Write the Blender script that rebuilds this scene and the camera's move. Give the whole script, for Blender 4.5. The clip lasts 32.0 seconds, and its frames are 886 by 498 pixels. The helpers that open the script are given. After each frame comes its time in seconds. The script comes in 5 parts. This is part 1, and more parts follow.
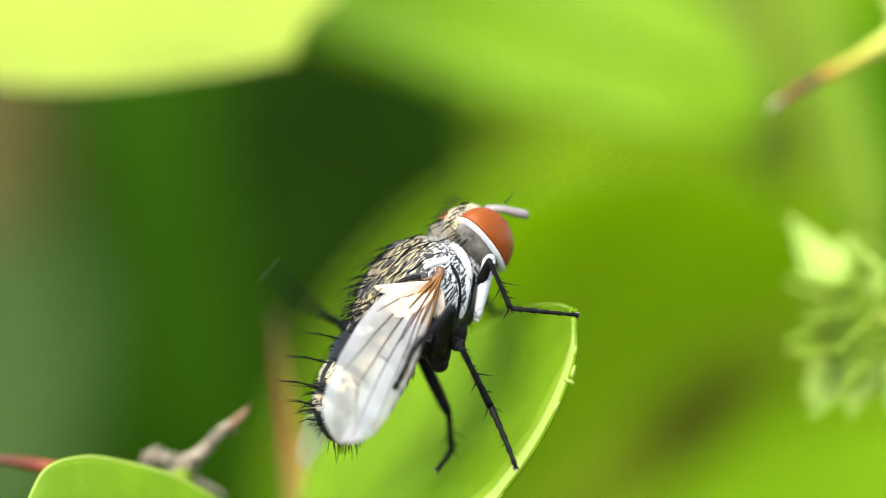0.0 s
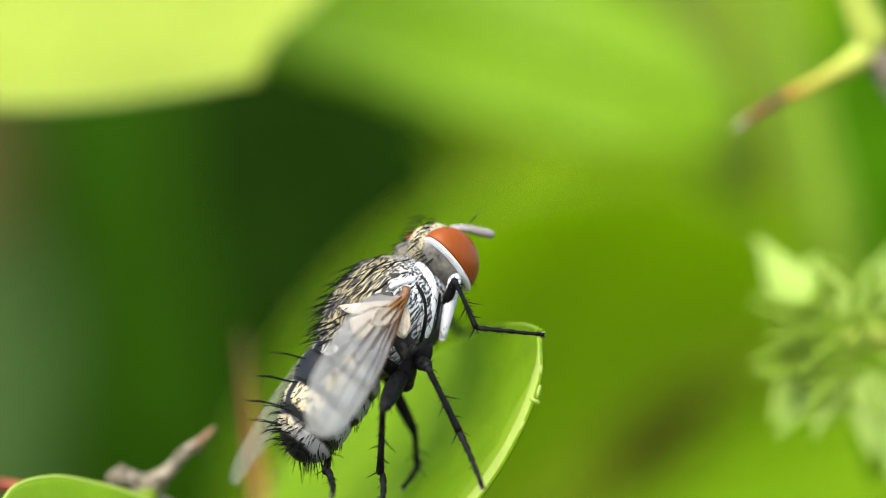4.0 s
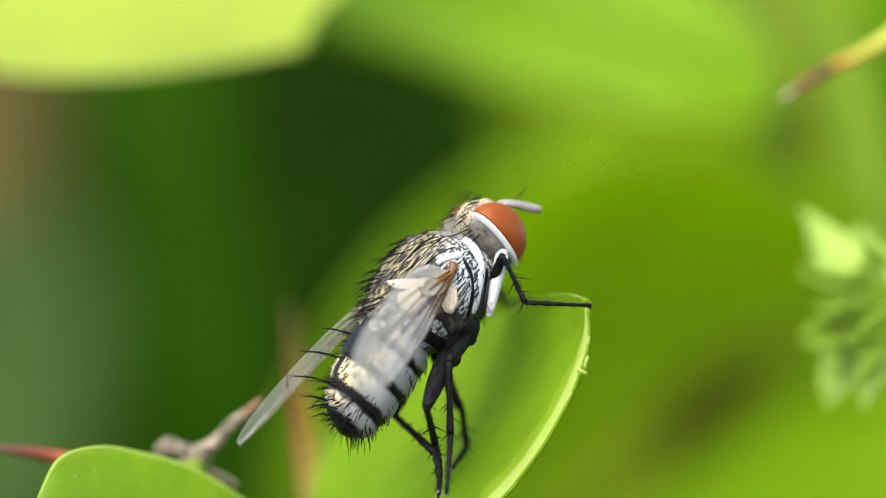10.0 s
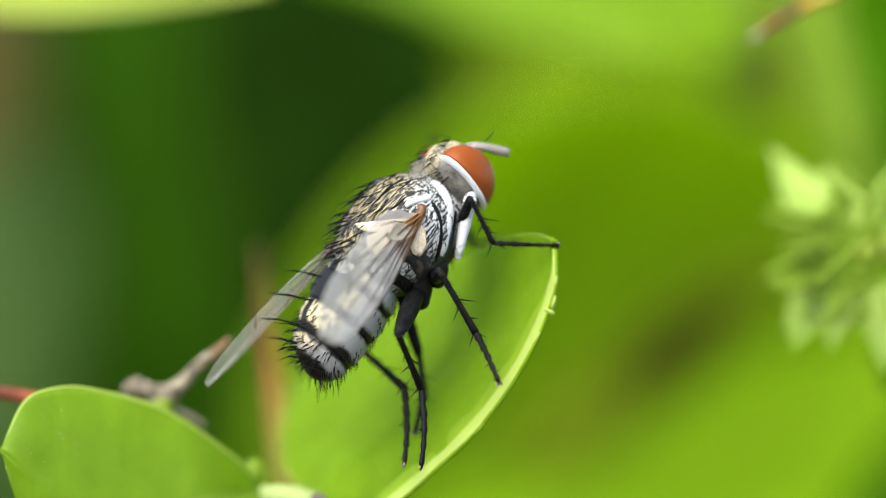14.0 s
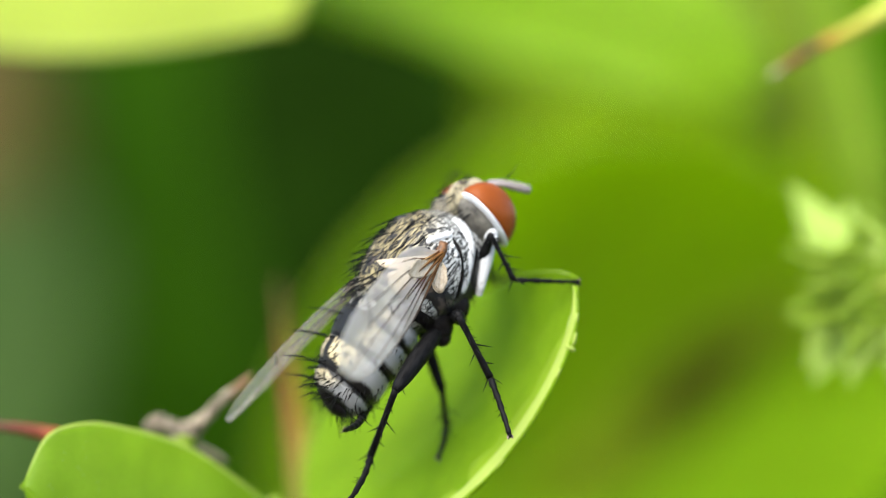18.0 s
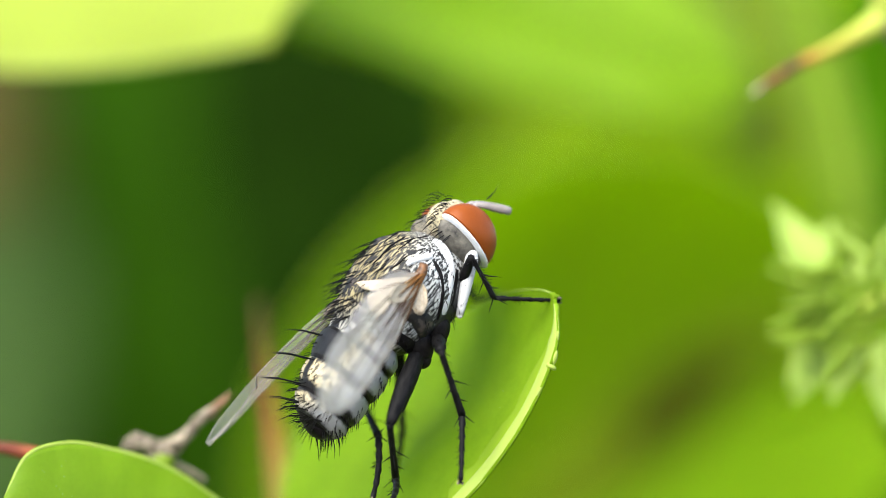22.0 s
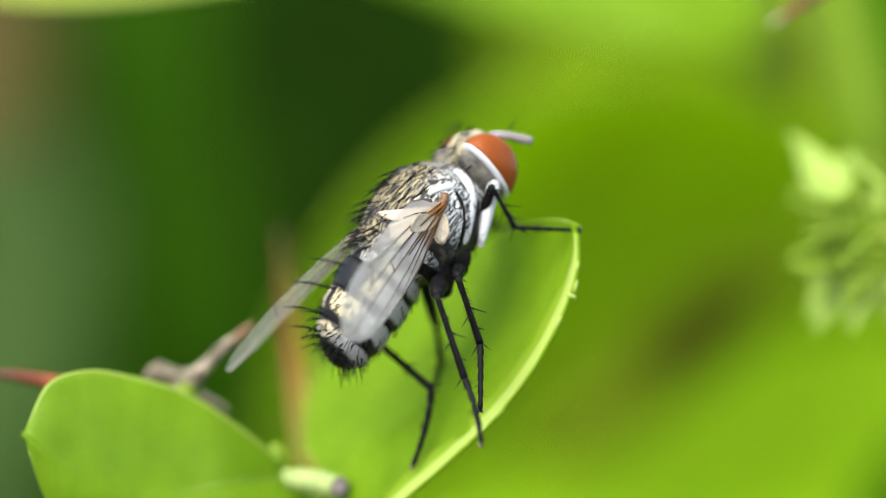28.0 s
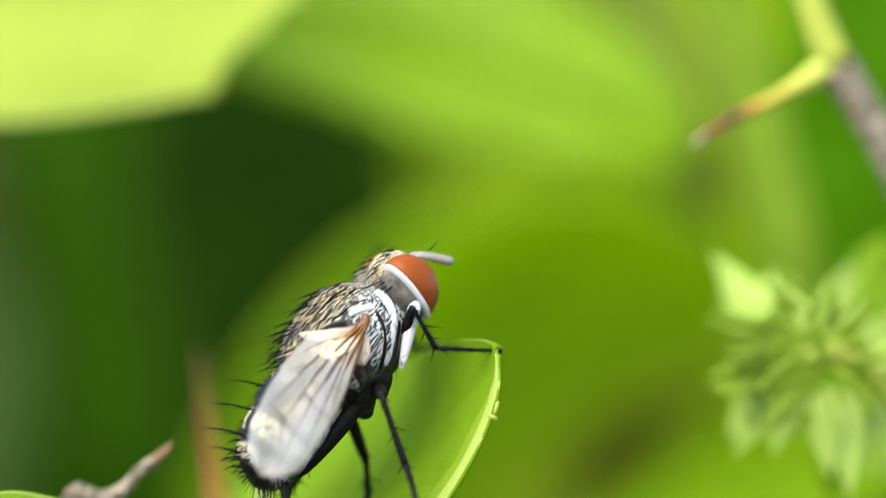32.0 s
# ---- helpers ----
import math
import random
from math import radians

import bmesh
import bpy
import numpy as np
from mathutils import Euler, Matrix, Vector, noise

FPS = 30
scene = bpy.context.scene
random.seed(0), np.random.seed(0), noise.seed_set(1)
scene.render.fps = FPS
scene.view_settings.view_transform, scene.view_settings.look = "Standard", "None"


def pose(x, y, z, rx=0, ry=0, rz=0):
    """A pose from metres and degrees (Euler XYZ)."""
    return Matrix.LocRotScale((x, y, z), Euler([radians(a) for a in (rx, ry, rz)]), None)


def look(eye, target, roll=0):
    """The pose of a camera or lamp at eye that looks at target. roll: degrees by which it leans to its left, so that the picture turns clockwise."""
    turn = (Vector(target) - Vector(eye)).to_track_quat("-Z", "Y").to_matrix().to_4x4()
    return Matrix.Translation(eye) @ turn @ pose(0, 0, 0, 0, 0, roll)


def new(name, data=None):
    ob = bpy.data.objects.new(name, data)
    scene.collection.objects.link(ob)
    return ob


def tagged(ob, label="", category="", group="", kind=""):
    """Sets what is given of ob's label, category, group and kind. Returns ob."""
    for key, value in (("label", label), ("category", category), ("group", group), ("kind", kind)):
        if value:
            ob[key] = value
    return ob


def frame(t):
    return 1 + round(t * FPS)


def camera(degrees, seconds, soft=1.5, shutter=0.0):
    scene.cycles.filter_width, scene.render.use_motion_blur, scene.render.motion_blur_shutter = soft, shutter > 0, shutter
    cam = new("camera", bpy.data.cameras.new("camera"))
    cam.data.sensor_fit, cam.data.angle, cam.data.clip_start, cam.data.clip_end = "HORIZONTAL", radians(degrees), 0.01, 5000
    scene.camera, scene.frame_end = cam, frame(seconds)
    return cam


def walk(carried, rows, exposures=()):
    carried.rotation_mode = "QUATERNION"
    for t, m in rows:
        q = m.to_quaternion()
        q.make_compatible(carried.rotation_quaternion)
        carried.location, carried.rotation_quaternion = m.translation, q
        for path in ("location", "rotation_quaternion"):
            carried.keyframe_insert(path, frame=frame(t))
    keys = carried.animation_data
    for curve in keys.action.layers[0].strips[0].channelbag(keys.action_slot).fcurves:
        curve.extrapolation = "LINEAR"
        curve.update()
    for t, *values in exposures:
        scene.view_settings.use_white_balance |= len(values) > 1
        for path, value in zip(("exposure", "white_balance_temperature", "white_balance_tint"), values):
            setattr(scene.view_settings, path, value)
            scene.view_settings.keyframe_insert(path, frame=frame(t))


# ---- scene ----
# Plan: u to the right, v downwards, in units of 1/64 mm, y away from the lens in mm, around the perch.
UNIT = 1.0 / 64000
EYE = 0.3
CENTRE_U, CENTRE_V, FOCAL = 784, 441, 19186.0

cam = camera(4.68, 32.0, 0.6, 0.5)
cam.data.dof.use_dof = True
cam.data.dof.focus_distance = 0.2993
cam.data.dof.aperture_fstop = 21.5
cam.data.dof.aperture_blades = 7


def aim(du, dv, dolly):
    """The lens stands still but for a few millimetres, and pans over the twig."""
    return pose(0, -EYE + dolly / 1000, 0, 90 + math.degrees(math.atan(dv / FOCAL)), 0, math.degrees(math.atan(du / FOCAL)))


walk(cam, [(t, aim(du, dv, dolly)) for t, du, dv, dolly in (
    (0, 2, 17, 0), (0.5, -27, 18, 0), (1, -52, 21, 0), (1.5, -50, 40, 0), (2, -61, 55, 0), (2.5, -64, 57, 0),
    (4.5, -52, 44, 0), (5, -41, 32, 0), (5.5, -42, 24, 0), (6, -44, 5, 0), (6.5, -36, -3, 0), (7, -15, -6, 0),
    (7.5, -9, -5, 0), (8, -7, -5, 0), (8.5, -3, -3, 0), (9, 0, 0, 0), (9.5, 13, -3, 0), (10, 25, 0, 0),
    (10.5, 17, -2, 0), (11, 16, -11, 0), (11.5, -3, -31, 0), (12, -33, -67, -0.1), (12.5, -47, -98, -0.3),
    (13, -44, -107, -0.5), (13.5, -32, -110, -0.4), (14, -32, -106, -0.3), (14.5, -23, -84, -0.4),
    (16.5, 7, -52, -0.9), (17, 7, -46, -1.0), (17.5, 5, -41, -1.0), (18, 5, -41, -0.8), (18.5, -1, -40, -0.4),
    (19, -12, -38, 0), (19.5, -33, -28, 0), (20, -35, -23, 0), (20.5, -46, -11, 0), (21, -50, -9, 0.1),
    (21.5, -47, -8, 0.2), (22, -30, -9, 0.4), (22.5, -30, -22, 1.0), (23, 11, -93, 2.3), (23.5, 52, -169, 1.8),
    (24, 57, -188, 1.0), (24.5, 49, -199, 1.0), (26.5, 31, -182, 2.2), (27, 26, -170, 4.4), (27.5, 17, -150, 0.2),
    (28, 7, -133, -0.9), (28.5, -12, -121, -0.9), (29, -24, -109, -0.8), (29.5, -19, -100, -0.8), (30, -39, -87, -0.8),
    (30.5, -42, -83, -1.1), (31, -52, -63, -1.7), (31.5, -79, -12, -1.2), (32, -134, 80, 0.4))],
     [(0, 1.64), (0.7, 1.46), (5, 1.41), (10, 1.41), (18, 1.46), (20, 1.54), (24, 1.59), (26.5, 1.48), (32, 1.45)])

# ---- light ----
world = bpy.data.worlds.new("sky")
scene.world = world
world.use_nodes = True
sky = world.node_tree.nodes.new("ShaderNodeTexSky")
sky.sky_type, sky.sun_disc = "NISHITA", False
sky.sun_elevation, sky.sun_rotation = radians(49), radians(208)
world.node_tree.links.new(sky.outputs[0], world.node_tree.nodes["Background"].inputs[0])
world.node_tree.nodes["Background"].inputs[1].default_value = 0.14
sun = new("sun", bpy.data.lights.new("sun", "SUN"))
sun.data.energy, sun.data.angle, sun.data.color = 3.0, radians(70), (1.0, 0.95, 0.86)
sun.matrix_world = look((-0.31, -0.58, 0.75), (0, 0, 0))


# ---- materials ----
def nodes_of(name):
    m = bpy.data.materials.new(name)
    m.use_nodes = True
    t = m.node_tree
    return m, t, t.nodes["Principled BSDF"], t.nodes["Material Output"]


def node(t, kind, **values):
    n = t.nodes.new(kind)
    for k, v in values.items():
        n.inputs[k.replace("_", " ")].default_value = v
    return n


def ramp(t, source, stops):
    r = t.nodes.new("ShaderNodeValToRGB")
    while len(r.color_ramp.elements) < len(stops):
        r.color_ramp.elements.new(0.5)
    for e, (p, c) in zip(r.color_ramp.elements, stops):
        e.position, e.color = p, (*c, 1)
    t.links.new(source, r.inputs[0])
    return r.outputs[0]


def noise_of(t, scale, detail=4.0, rough=0.55, coords="Object", stretch=None):
    c = t.nodes.new("ShaderNodeTexCoord")
    n = node(t, "ShaderNodeTexNoise", Scale=scale, Detail=detail, Roughness=rough)
    out = c.outputs[coords]
    if stretch:
        mp = t.nodes.new("ShaderNodeMapping")
        mp.inputs["Scale"].default_value = stretch
        t.links.new(out, mp.inputs[0])
        out = mp.outputs[0]
    t.links.new(out, n.inputs["Vector"])
    return n.outputs[0]


def bump(t, bsdf, height, distance, strength=0.6):
    b = node(t, "ShaderNodeBump", Distance=distance, Strength=strength)
    t.links.new(height, b.inputs["Height"])
    t.links.new(b.outputs[0], bsdf.inputs["Normal"])


def plain(name, low, high, scale, roughness=0.6, relief=0.00002, stretch=None, metal=0.0):
    m, t, b, _ = nodes_of(name)
    n = noise_of(t, scale, 5, 0.6, "Object", stretch)
    t.links.new(ramp(t, n, ((0.3, low), (0.7, high))), b.inputs["Base Color"])
    b.inputs["Roughness"].default_value, b.inputs["Metallic"].default_value = roughness, metal
    bump(t, b, n, relief)
    return m


def leaf_material(name, face, light, translucency=0.45, roughness=0.42, cells=2600.0, mottle=0.0):
    """A leaf: diffuse and glossy above, and light that shines through."""
    m, t, b, out = nodes_of(name)
    broad, fine = noise_of(t, 160.0, 3), noise_of(t, cells, 4, 0.6)
    low = tuple(c * 0.70 for c in face)
    col = ramp(t, broad, ((0.32, low), (0.68, face)))
    tr = node(t, "ShaderNodeBsdfTranslucent", Color=(*light, 1))
    if mottle:
        pores, veins = noise_of(t, 9000.0, 3, 0.7), noise_of(t, 900.0, 5, 0.65, "Object", (1, 1, 0.55))
        for source, low_side, share, (a, f) in ((pores, 0.62, mottle, (0.38, 0.56)), (veins, 0.60, mottle, (0.36, 0.60))):
            shade = t.nodes.new("ShaderNodeMix")
            shade.data_type, shade.blend_type = "RGBA", "MULTIPLY"
            shade.inputs["Factor"].default_value = share
            t.links.new(col, shade.inputs["A"])
            t.links.new(ramp(t, source, ((a, (low_side, low_side * 1.12, low_side)), (f, (1.06, 1.04, 1.06)))), shade.inputs["B"])
            col = shade.outputs["Result"]
        thin = t.nodes.new("ShaderNodeMix")
        thin.data_type, thin.blend_type = "RGBA", "MULTIPLY"
        thin.inputs["Factor"].default_value = mottle
        thin.inputs["A"].default_value = (*light, 1)
        t.links.new(ramp(t, veins, ((0.36, (0.66, 0.74, 0.6)), (0.60, (1.05, 1.03, 1.05)))), thin.inputs["B"])
        t.links.new(thin.outputs["Result"], tr.inputs["Color"])
    t.links.new(col, b.inputs["Base Color"])
    b.inputs["Roughness"].default_value = roughness
    b.inputs["Specular IOR Level"].default_value = 0.2 if roughness < 0.55 else 0.06
    bump(t, b, fine, 0.00003, 0.35)
    mix = node(t, "ShaderNodeMixShader", Fac=translucency)
    t.links.new(b.outputs[0], mix.inputs[1])
    t.links.new(tr.outputs[0], mix.inputs[2])
    t.links.new(mix.outputs[0], out.inputs[0])
    return m


LEAF = leaf_material("young_leaf", (0.275, 0.445, 0.022), (0.44, 0.68, 0.02), 0.55, 0.36, 2600.0, 0.32)
PERCH = leaf_material("perch_leaf", (0.25, 0.41, 0.015), (0.415, 0.64, 0.015), 0.55, 0.56, 2600.0, 0.4)
RIM = leaf_material("leaf_rim", (0.50, 0.62, 0.13), (0.62, 0.76, 0.11), 0.45)
MARGIN = leaf_material("leaf_margin", (0.31, 0.47, 0.03), (0.46, 0.68, 0.03), 0.5, 0.56)
RIB = leaf_material("leaf_rib", (0.36, 0.50, 0.08), (0.46, 0.64, 0.06), 0.45)
# BRIGHT: strong sun on the upper leaf, put into a lighter, yellower base.
BRIGHT = leaf_material("sunlight_tint_leaf", (0.41, 0.49, 0.07), (0.60, 0.71, 0.09), 0.55, 0.5, 900.0)
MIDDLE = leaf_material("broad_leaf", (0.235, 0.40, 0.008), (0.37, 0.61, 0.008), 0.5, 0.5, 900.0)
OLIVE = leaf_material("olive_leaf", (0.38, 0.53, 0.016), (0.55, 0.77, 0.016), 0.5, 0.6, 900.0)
# DARK and GLOOM hold the shrub's inner shade in their low base colours.
DARK = leaf_material("shade_tinted_leaf", (0.045, 0.14, 0.003), (0.05, 0.155, 0.002), 0.35, 0.85, 900.0)
GLOOM = leaf_material("deep_shade_tint_leaf", (0.0125, 0.039, 0.001), (0.0135, 0.043, 0.001), 0.3, 0.85, 900.0)
# SHADY: the dark gap between leaves, painted as a brownish base.
SHADY = leaf_material("gap_shade_leaf", (0.07, 0.068, 0.005), (0.06, 0.065, 0.004), 0.3, 0.8, 900.0)
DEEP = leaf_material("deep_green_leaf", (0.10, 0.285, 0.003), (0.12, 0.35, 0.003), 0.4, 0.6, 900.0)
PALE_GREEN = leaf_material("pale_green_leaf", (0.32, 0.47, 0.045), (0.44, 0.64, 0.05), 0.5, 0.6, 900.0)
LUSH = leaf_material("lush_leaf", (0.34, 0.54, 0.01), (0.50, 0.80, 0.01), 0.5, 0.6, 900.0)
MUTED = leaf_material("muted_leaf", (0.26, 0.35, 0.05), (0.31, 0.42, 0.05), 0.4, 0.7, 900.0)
# SOMBRE: shade of the dim band round that gap, as a darker olive.
SOMBRE = leaf_material("band_shade_leaf", (0.23, 0.31, 0.012), (0.27, 0.37, 0.012), 0.4, 0.7, 900.0)
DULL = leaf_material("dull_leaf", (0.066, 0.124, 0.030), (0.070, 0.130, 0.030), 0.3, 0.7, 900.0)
BUD = leaf_material("flower_bud", (0.26, 0.38, 0.035), (0.36, 0.52, 0.035), 0.45, 0.5)
BRACT = leaf_material("pale_bract", (0.48, 0.62, 0.14), (0.62, 0.78, 0.14), 0.5, 0.5)
STALK = leaf_material("green_stalk", (0.37, 0.43, 0.07), (0.40, 0.48, 0.06), 0.25, 0.6)
BROWN = plain("brown_twig", (0.07, 0.052, 0.008), (0.12, 0.085, 0.013), 300.0, 0.85, 0.0002)
EARTH = plain("soil", (0.03, 0.025, 0.018), (0.09, 0.07, 0.05), 30.0, 0.95, 0.004)
PALE_DUST = plain("pale_dust", (0.38, 0.48, 0.22), (0.55, 0.62, 0.36), 5000.0, 0.8, 0.000001)
WOOL = plain("woolly_stub", (0.25, 0.33, 0.09), (0.37, 0.45, 0.16), 5000.0, 0.9, 0.00008)
PITH = plain("cut_wood", (0.05, 0.04, 0.05), (0.34, 0.28, 0.28), 4500.0, 0.9, 0.00008)


def graded(name, stops, roughness=0.5):
    """Colour that runs along the thing's own x axis, in mm, as on a thorn with a dry tip."""
    m, t, b, _ = nodes_of(name)
    c = t.nodes.new("ShaderNodeTexCoord")
    sep = t.nodes.new("ShaderNodeSeparateXYZ")
    t.links.new(c.outputs["Object"], sep.inputs[0])
    n = noise_of(t, 1800.0, 4)
    far = stops[-1][0]
    run = node(t, "ShaderNodeMath")
    run.operation = "MULTIPLY_ADD"
    run.inputs[1].default_value, run.inputs[2].default_value = 1000.0 / far, -0.06
    t.links.new(sep.outputs[0], run.inputs[0])
    add = node(t, "ShaderNodeMath")
    add.operation = "MULTIPLY_ADD"
    add.inputs[1].default_value = 0.12
    t.links.new(n, add.inputs[0])
    t.links.new(run.outputs[0], add.inputs[2])
    t.links.new(ramp(t, add.outputs[0], [(p / far, col) for p, col in stops]), b.inputs["Base Color"])
    b.inputs["Roughness"].default_value = roughness
    b.inputs["Specular IOR Level"].default_value = 0.12
    bump(t, b, n, 0.00004)
    return m


def dusted(name, dark, pale, scale, cut, soft=0.08, stretch=None, roughness=0.6):
    """Dark cuticle under patches of pale dust."""
    m, t, b, _ = nodes_of(name)
    n = noise_of(t, scale, 3, 0.5, "Object", stretch)
    grain = noise_of(t, 14000.0, 2)
    add = node(t, "ShaderNodeMath")
    add.operation = "MULTIPLY_ADD"
    add.inputs[1].default_value = 0.12
    t.links.new(grain, add.inputs[0])
    t.links.new(n, add.inputs[2])
    t.links.new(ramp(t, add.outputs[0], ((cut + 0.06 - soft / 2, dark), (cut + 0.06 + soft / 2, pale))), b.inputs["Base Color"])
    b.inputs["Roughness"].default_value = roughness
    bump(t, b, grain, 0.00001, 0.5)
    return m


def coat(name, dark, high, low, scale, cut, soft, stretch, fade, roughness=0.6, turn=(-0.2, 0.6)):
    """Dust in streaks on dark cuticle, golden on the back and white lower down; it ends below the height fade (mm)."""
    m, t, b, _ = nodes_of(name)
    n, grain = noise_of(t, scale, 3, 0.5, "Object", stretch), noise_of(t, 14000.0, 2)
    c = t.nodes.new("ShaderNodeTexCoord")
    sep = t.nodes.new("ShaderNodeSeparateXYZ")
    t.links.new(c.outputs["Object"], sep.inputs[0])
    tint = t.nodes.new("ShaderNodeMapRange")
    tint.inputs[1].default_value, tint.inputs[2].default_value = turn[0] / 1000, turn[1] / 1000
    t.links.new(sep.outputs[2], tint.inputs[0])
    pale = ramp(t, tint.outputs[0], ((0.0, low), (1.0, high)))
    rim = t.nodes.new("ShaderNodeMapRange")
    rim.inputs[1].default_value, rim.inputs[2].default_value = (fade - 0.25) / 1000, (fade + 0.25) / 1000
    t.links.new(sep.outputs[2], rim.inputs[0])
    add = node(t, "ShaderNodeMath")
    add.operation = "MULTIPLY_ADD"
    add.inputs[1].default_value = 0.12
    t.links.new(grain, add.inputs[0])
    t.links.new(n, add.inputs[2])
    keep = ramp(t, add.outputs[0], ((cut + 0.06 - soft / 2, (0, 0, 0)), (cut + 0.06 + soft / 2, (1, 1, 1))))
    mul = t.nodes.new("ShaderNodeMath")
    mul.operation = "MULTIPLY"
    t.links.new(keep, mul.inputs[0])
    t.links.new(rim.outputs[0], mul.inputs[1])
    mix = t.nodes.new("ShaderNodeMix")
    mix.data_type = "RGBA"
    mix.inputs["A"].default_value = (*dark, 1)
    t.links.new(mul.outputs[0], mix.inputs["Factor"])
    t.links.new(pale, mix.inputs["B"])
    t.links.new(mix.outputs["Result"], b.inputs["Base Color"])
    b.inputs["Roughness"].default_value = roughness
    bump(t, b, add.outputs[0], 0.00002, 0.5)
    return m


BARK = dusted("grey_bark", (0.03, 0.021, 0.012), (0.36, 0.30, 0.21), 3800.0, 0.50, 0.30, None, 0.9)
DRY = dusted("dry_brown_bark", (0.05, 0.024, 0.012), (0.27, 0.15, 0.085), 4200.0, 0.50, 0.30, None, 0.9)
CUTICLE = plain("black_cuticle", (0.002, 0.002, 0.002), (0.012, 0.0105, 0.010), 6000.0, 0.45, 0.00001)
BRISTLE = plain("bristle", (0.003, 0.003, 0.003), (0.008, 0.008, 0.008), 3000.0, 0.45, 0.000001)
LEG = plain("leg_black", (0.0012, 0.0012, 0.0013), (0.012, 0.0115, 0.0115), 9000.0, 0.5, 0.00003, (0.3, 1, 1))
PAD = plain("foot_pad", (0.10, 0.08, 0.05), (0.20, 0.16, 0.10), 9000.0, 0.6, 0.00001)
BACK = coat("striped_back", (0.004, 0.0036, 0.003), (0.27, 0.22, 0.105), (0.48, 0.485, 0.46), 15000.0, 0.518, 0.15, (0.22, 1.0, 1.0), -0.75, 0.6, (0.55, 1.15))
FLANK = dusted("dusted_flank", (0.005, 0.0045, 0.004), (0.055, 0.042, 0.034), 4200.0, 0.58, 0.10)
WHITE = dusted("white_dust", (0.02, 0.02, 0.023), (0.54, 0.54, 0.53), 15000.0, 0.33, 0.14, (0.30, 1.0, 1.0), 0.75)
GOLD = dusted("golden_dust", (0.03, 0.026, 0.018), (0.42, 0.36, 0.22), 15000.0, 0.45, 0.20, None, 0.7)
GREY = plain("grey_dust", (0.022, 0.020, 0.016), (0.17, 0.155, 0.125), 3600.0, 0.75, 0.00001)
EYE_RED = plain("red_eye", (0.185, 0.044, 0.006), (0.235, 0.056, 0.008), 1200.0, 0.36, 0.000001)
ORBIT = plain("white_orbit", (0.66, 0.68, 0.70), (0.78, 0.79, 0.80), 9000.0, 0.6, 0.000004)
PALE = plain("pale_antenna", (0.17, 0.145, 0.13), (0.29, 0.255, 0.235), 5000.0, 0.7, 0.000006)
AMBER = plain("amber_hinge", (0.012, 0.006, 0.003), (0.20, 0.085, 0.022), 6500.0, 0.5, 0.00002)
CREAM = plain("cream_lobe", (0.36, 0.28, 0.18), (0.54, 0.46, 0.35), 9000.0, 0.6, 0.00001)
NAPE = dusted("dusted_nape", (0.03, 0.025, 0.017), (0.17, 0.145, 0.095), 15000.0, 0.44, 0.22)
for dull in (LEG, CUTICLE, EYE_RED, BRISTLE):
    dull.node_tree.nodes["Principled BSDF"].inputs["Specular IOR Level"].default_value = 0.16 if dull is EYE_RED else 0.07
DROP = plain("water_drop", (0.85, 0.87, 0.88), (0.9, 0.9, 0.9), 3000.0, 0.08, 0.000001)
DROP.node_tree.nodes["Principled BSDF"].inputs["Transmission Weight"].default_value = 0.7


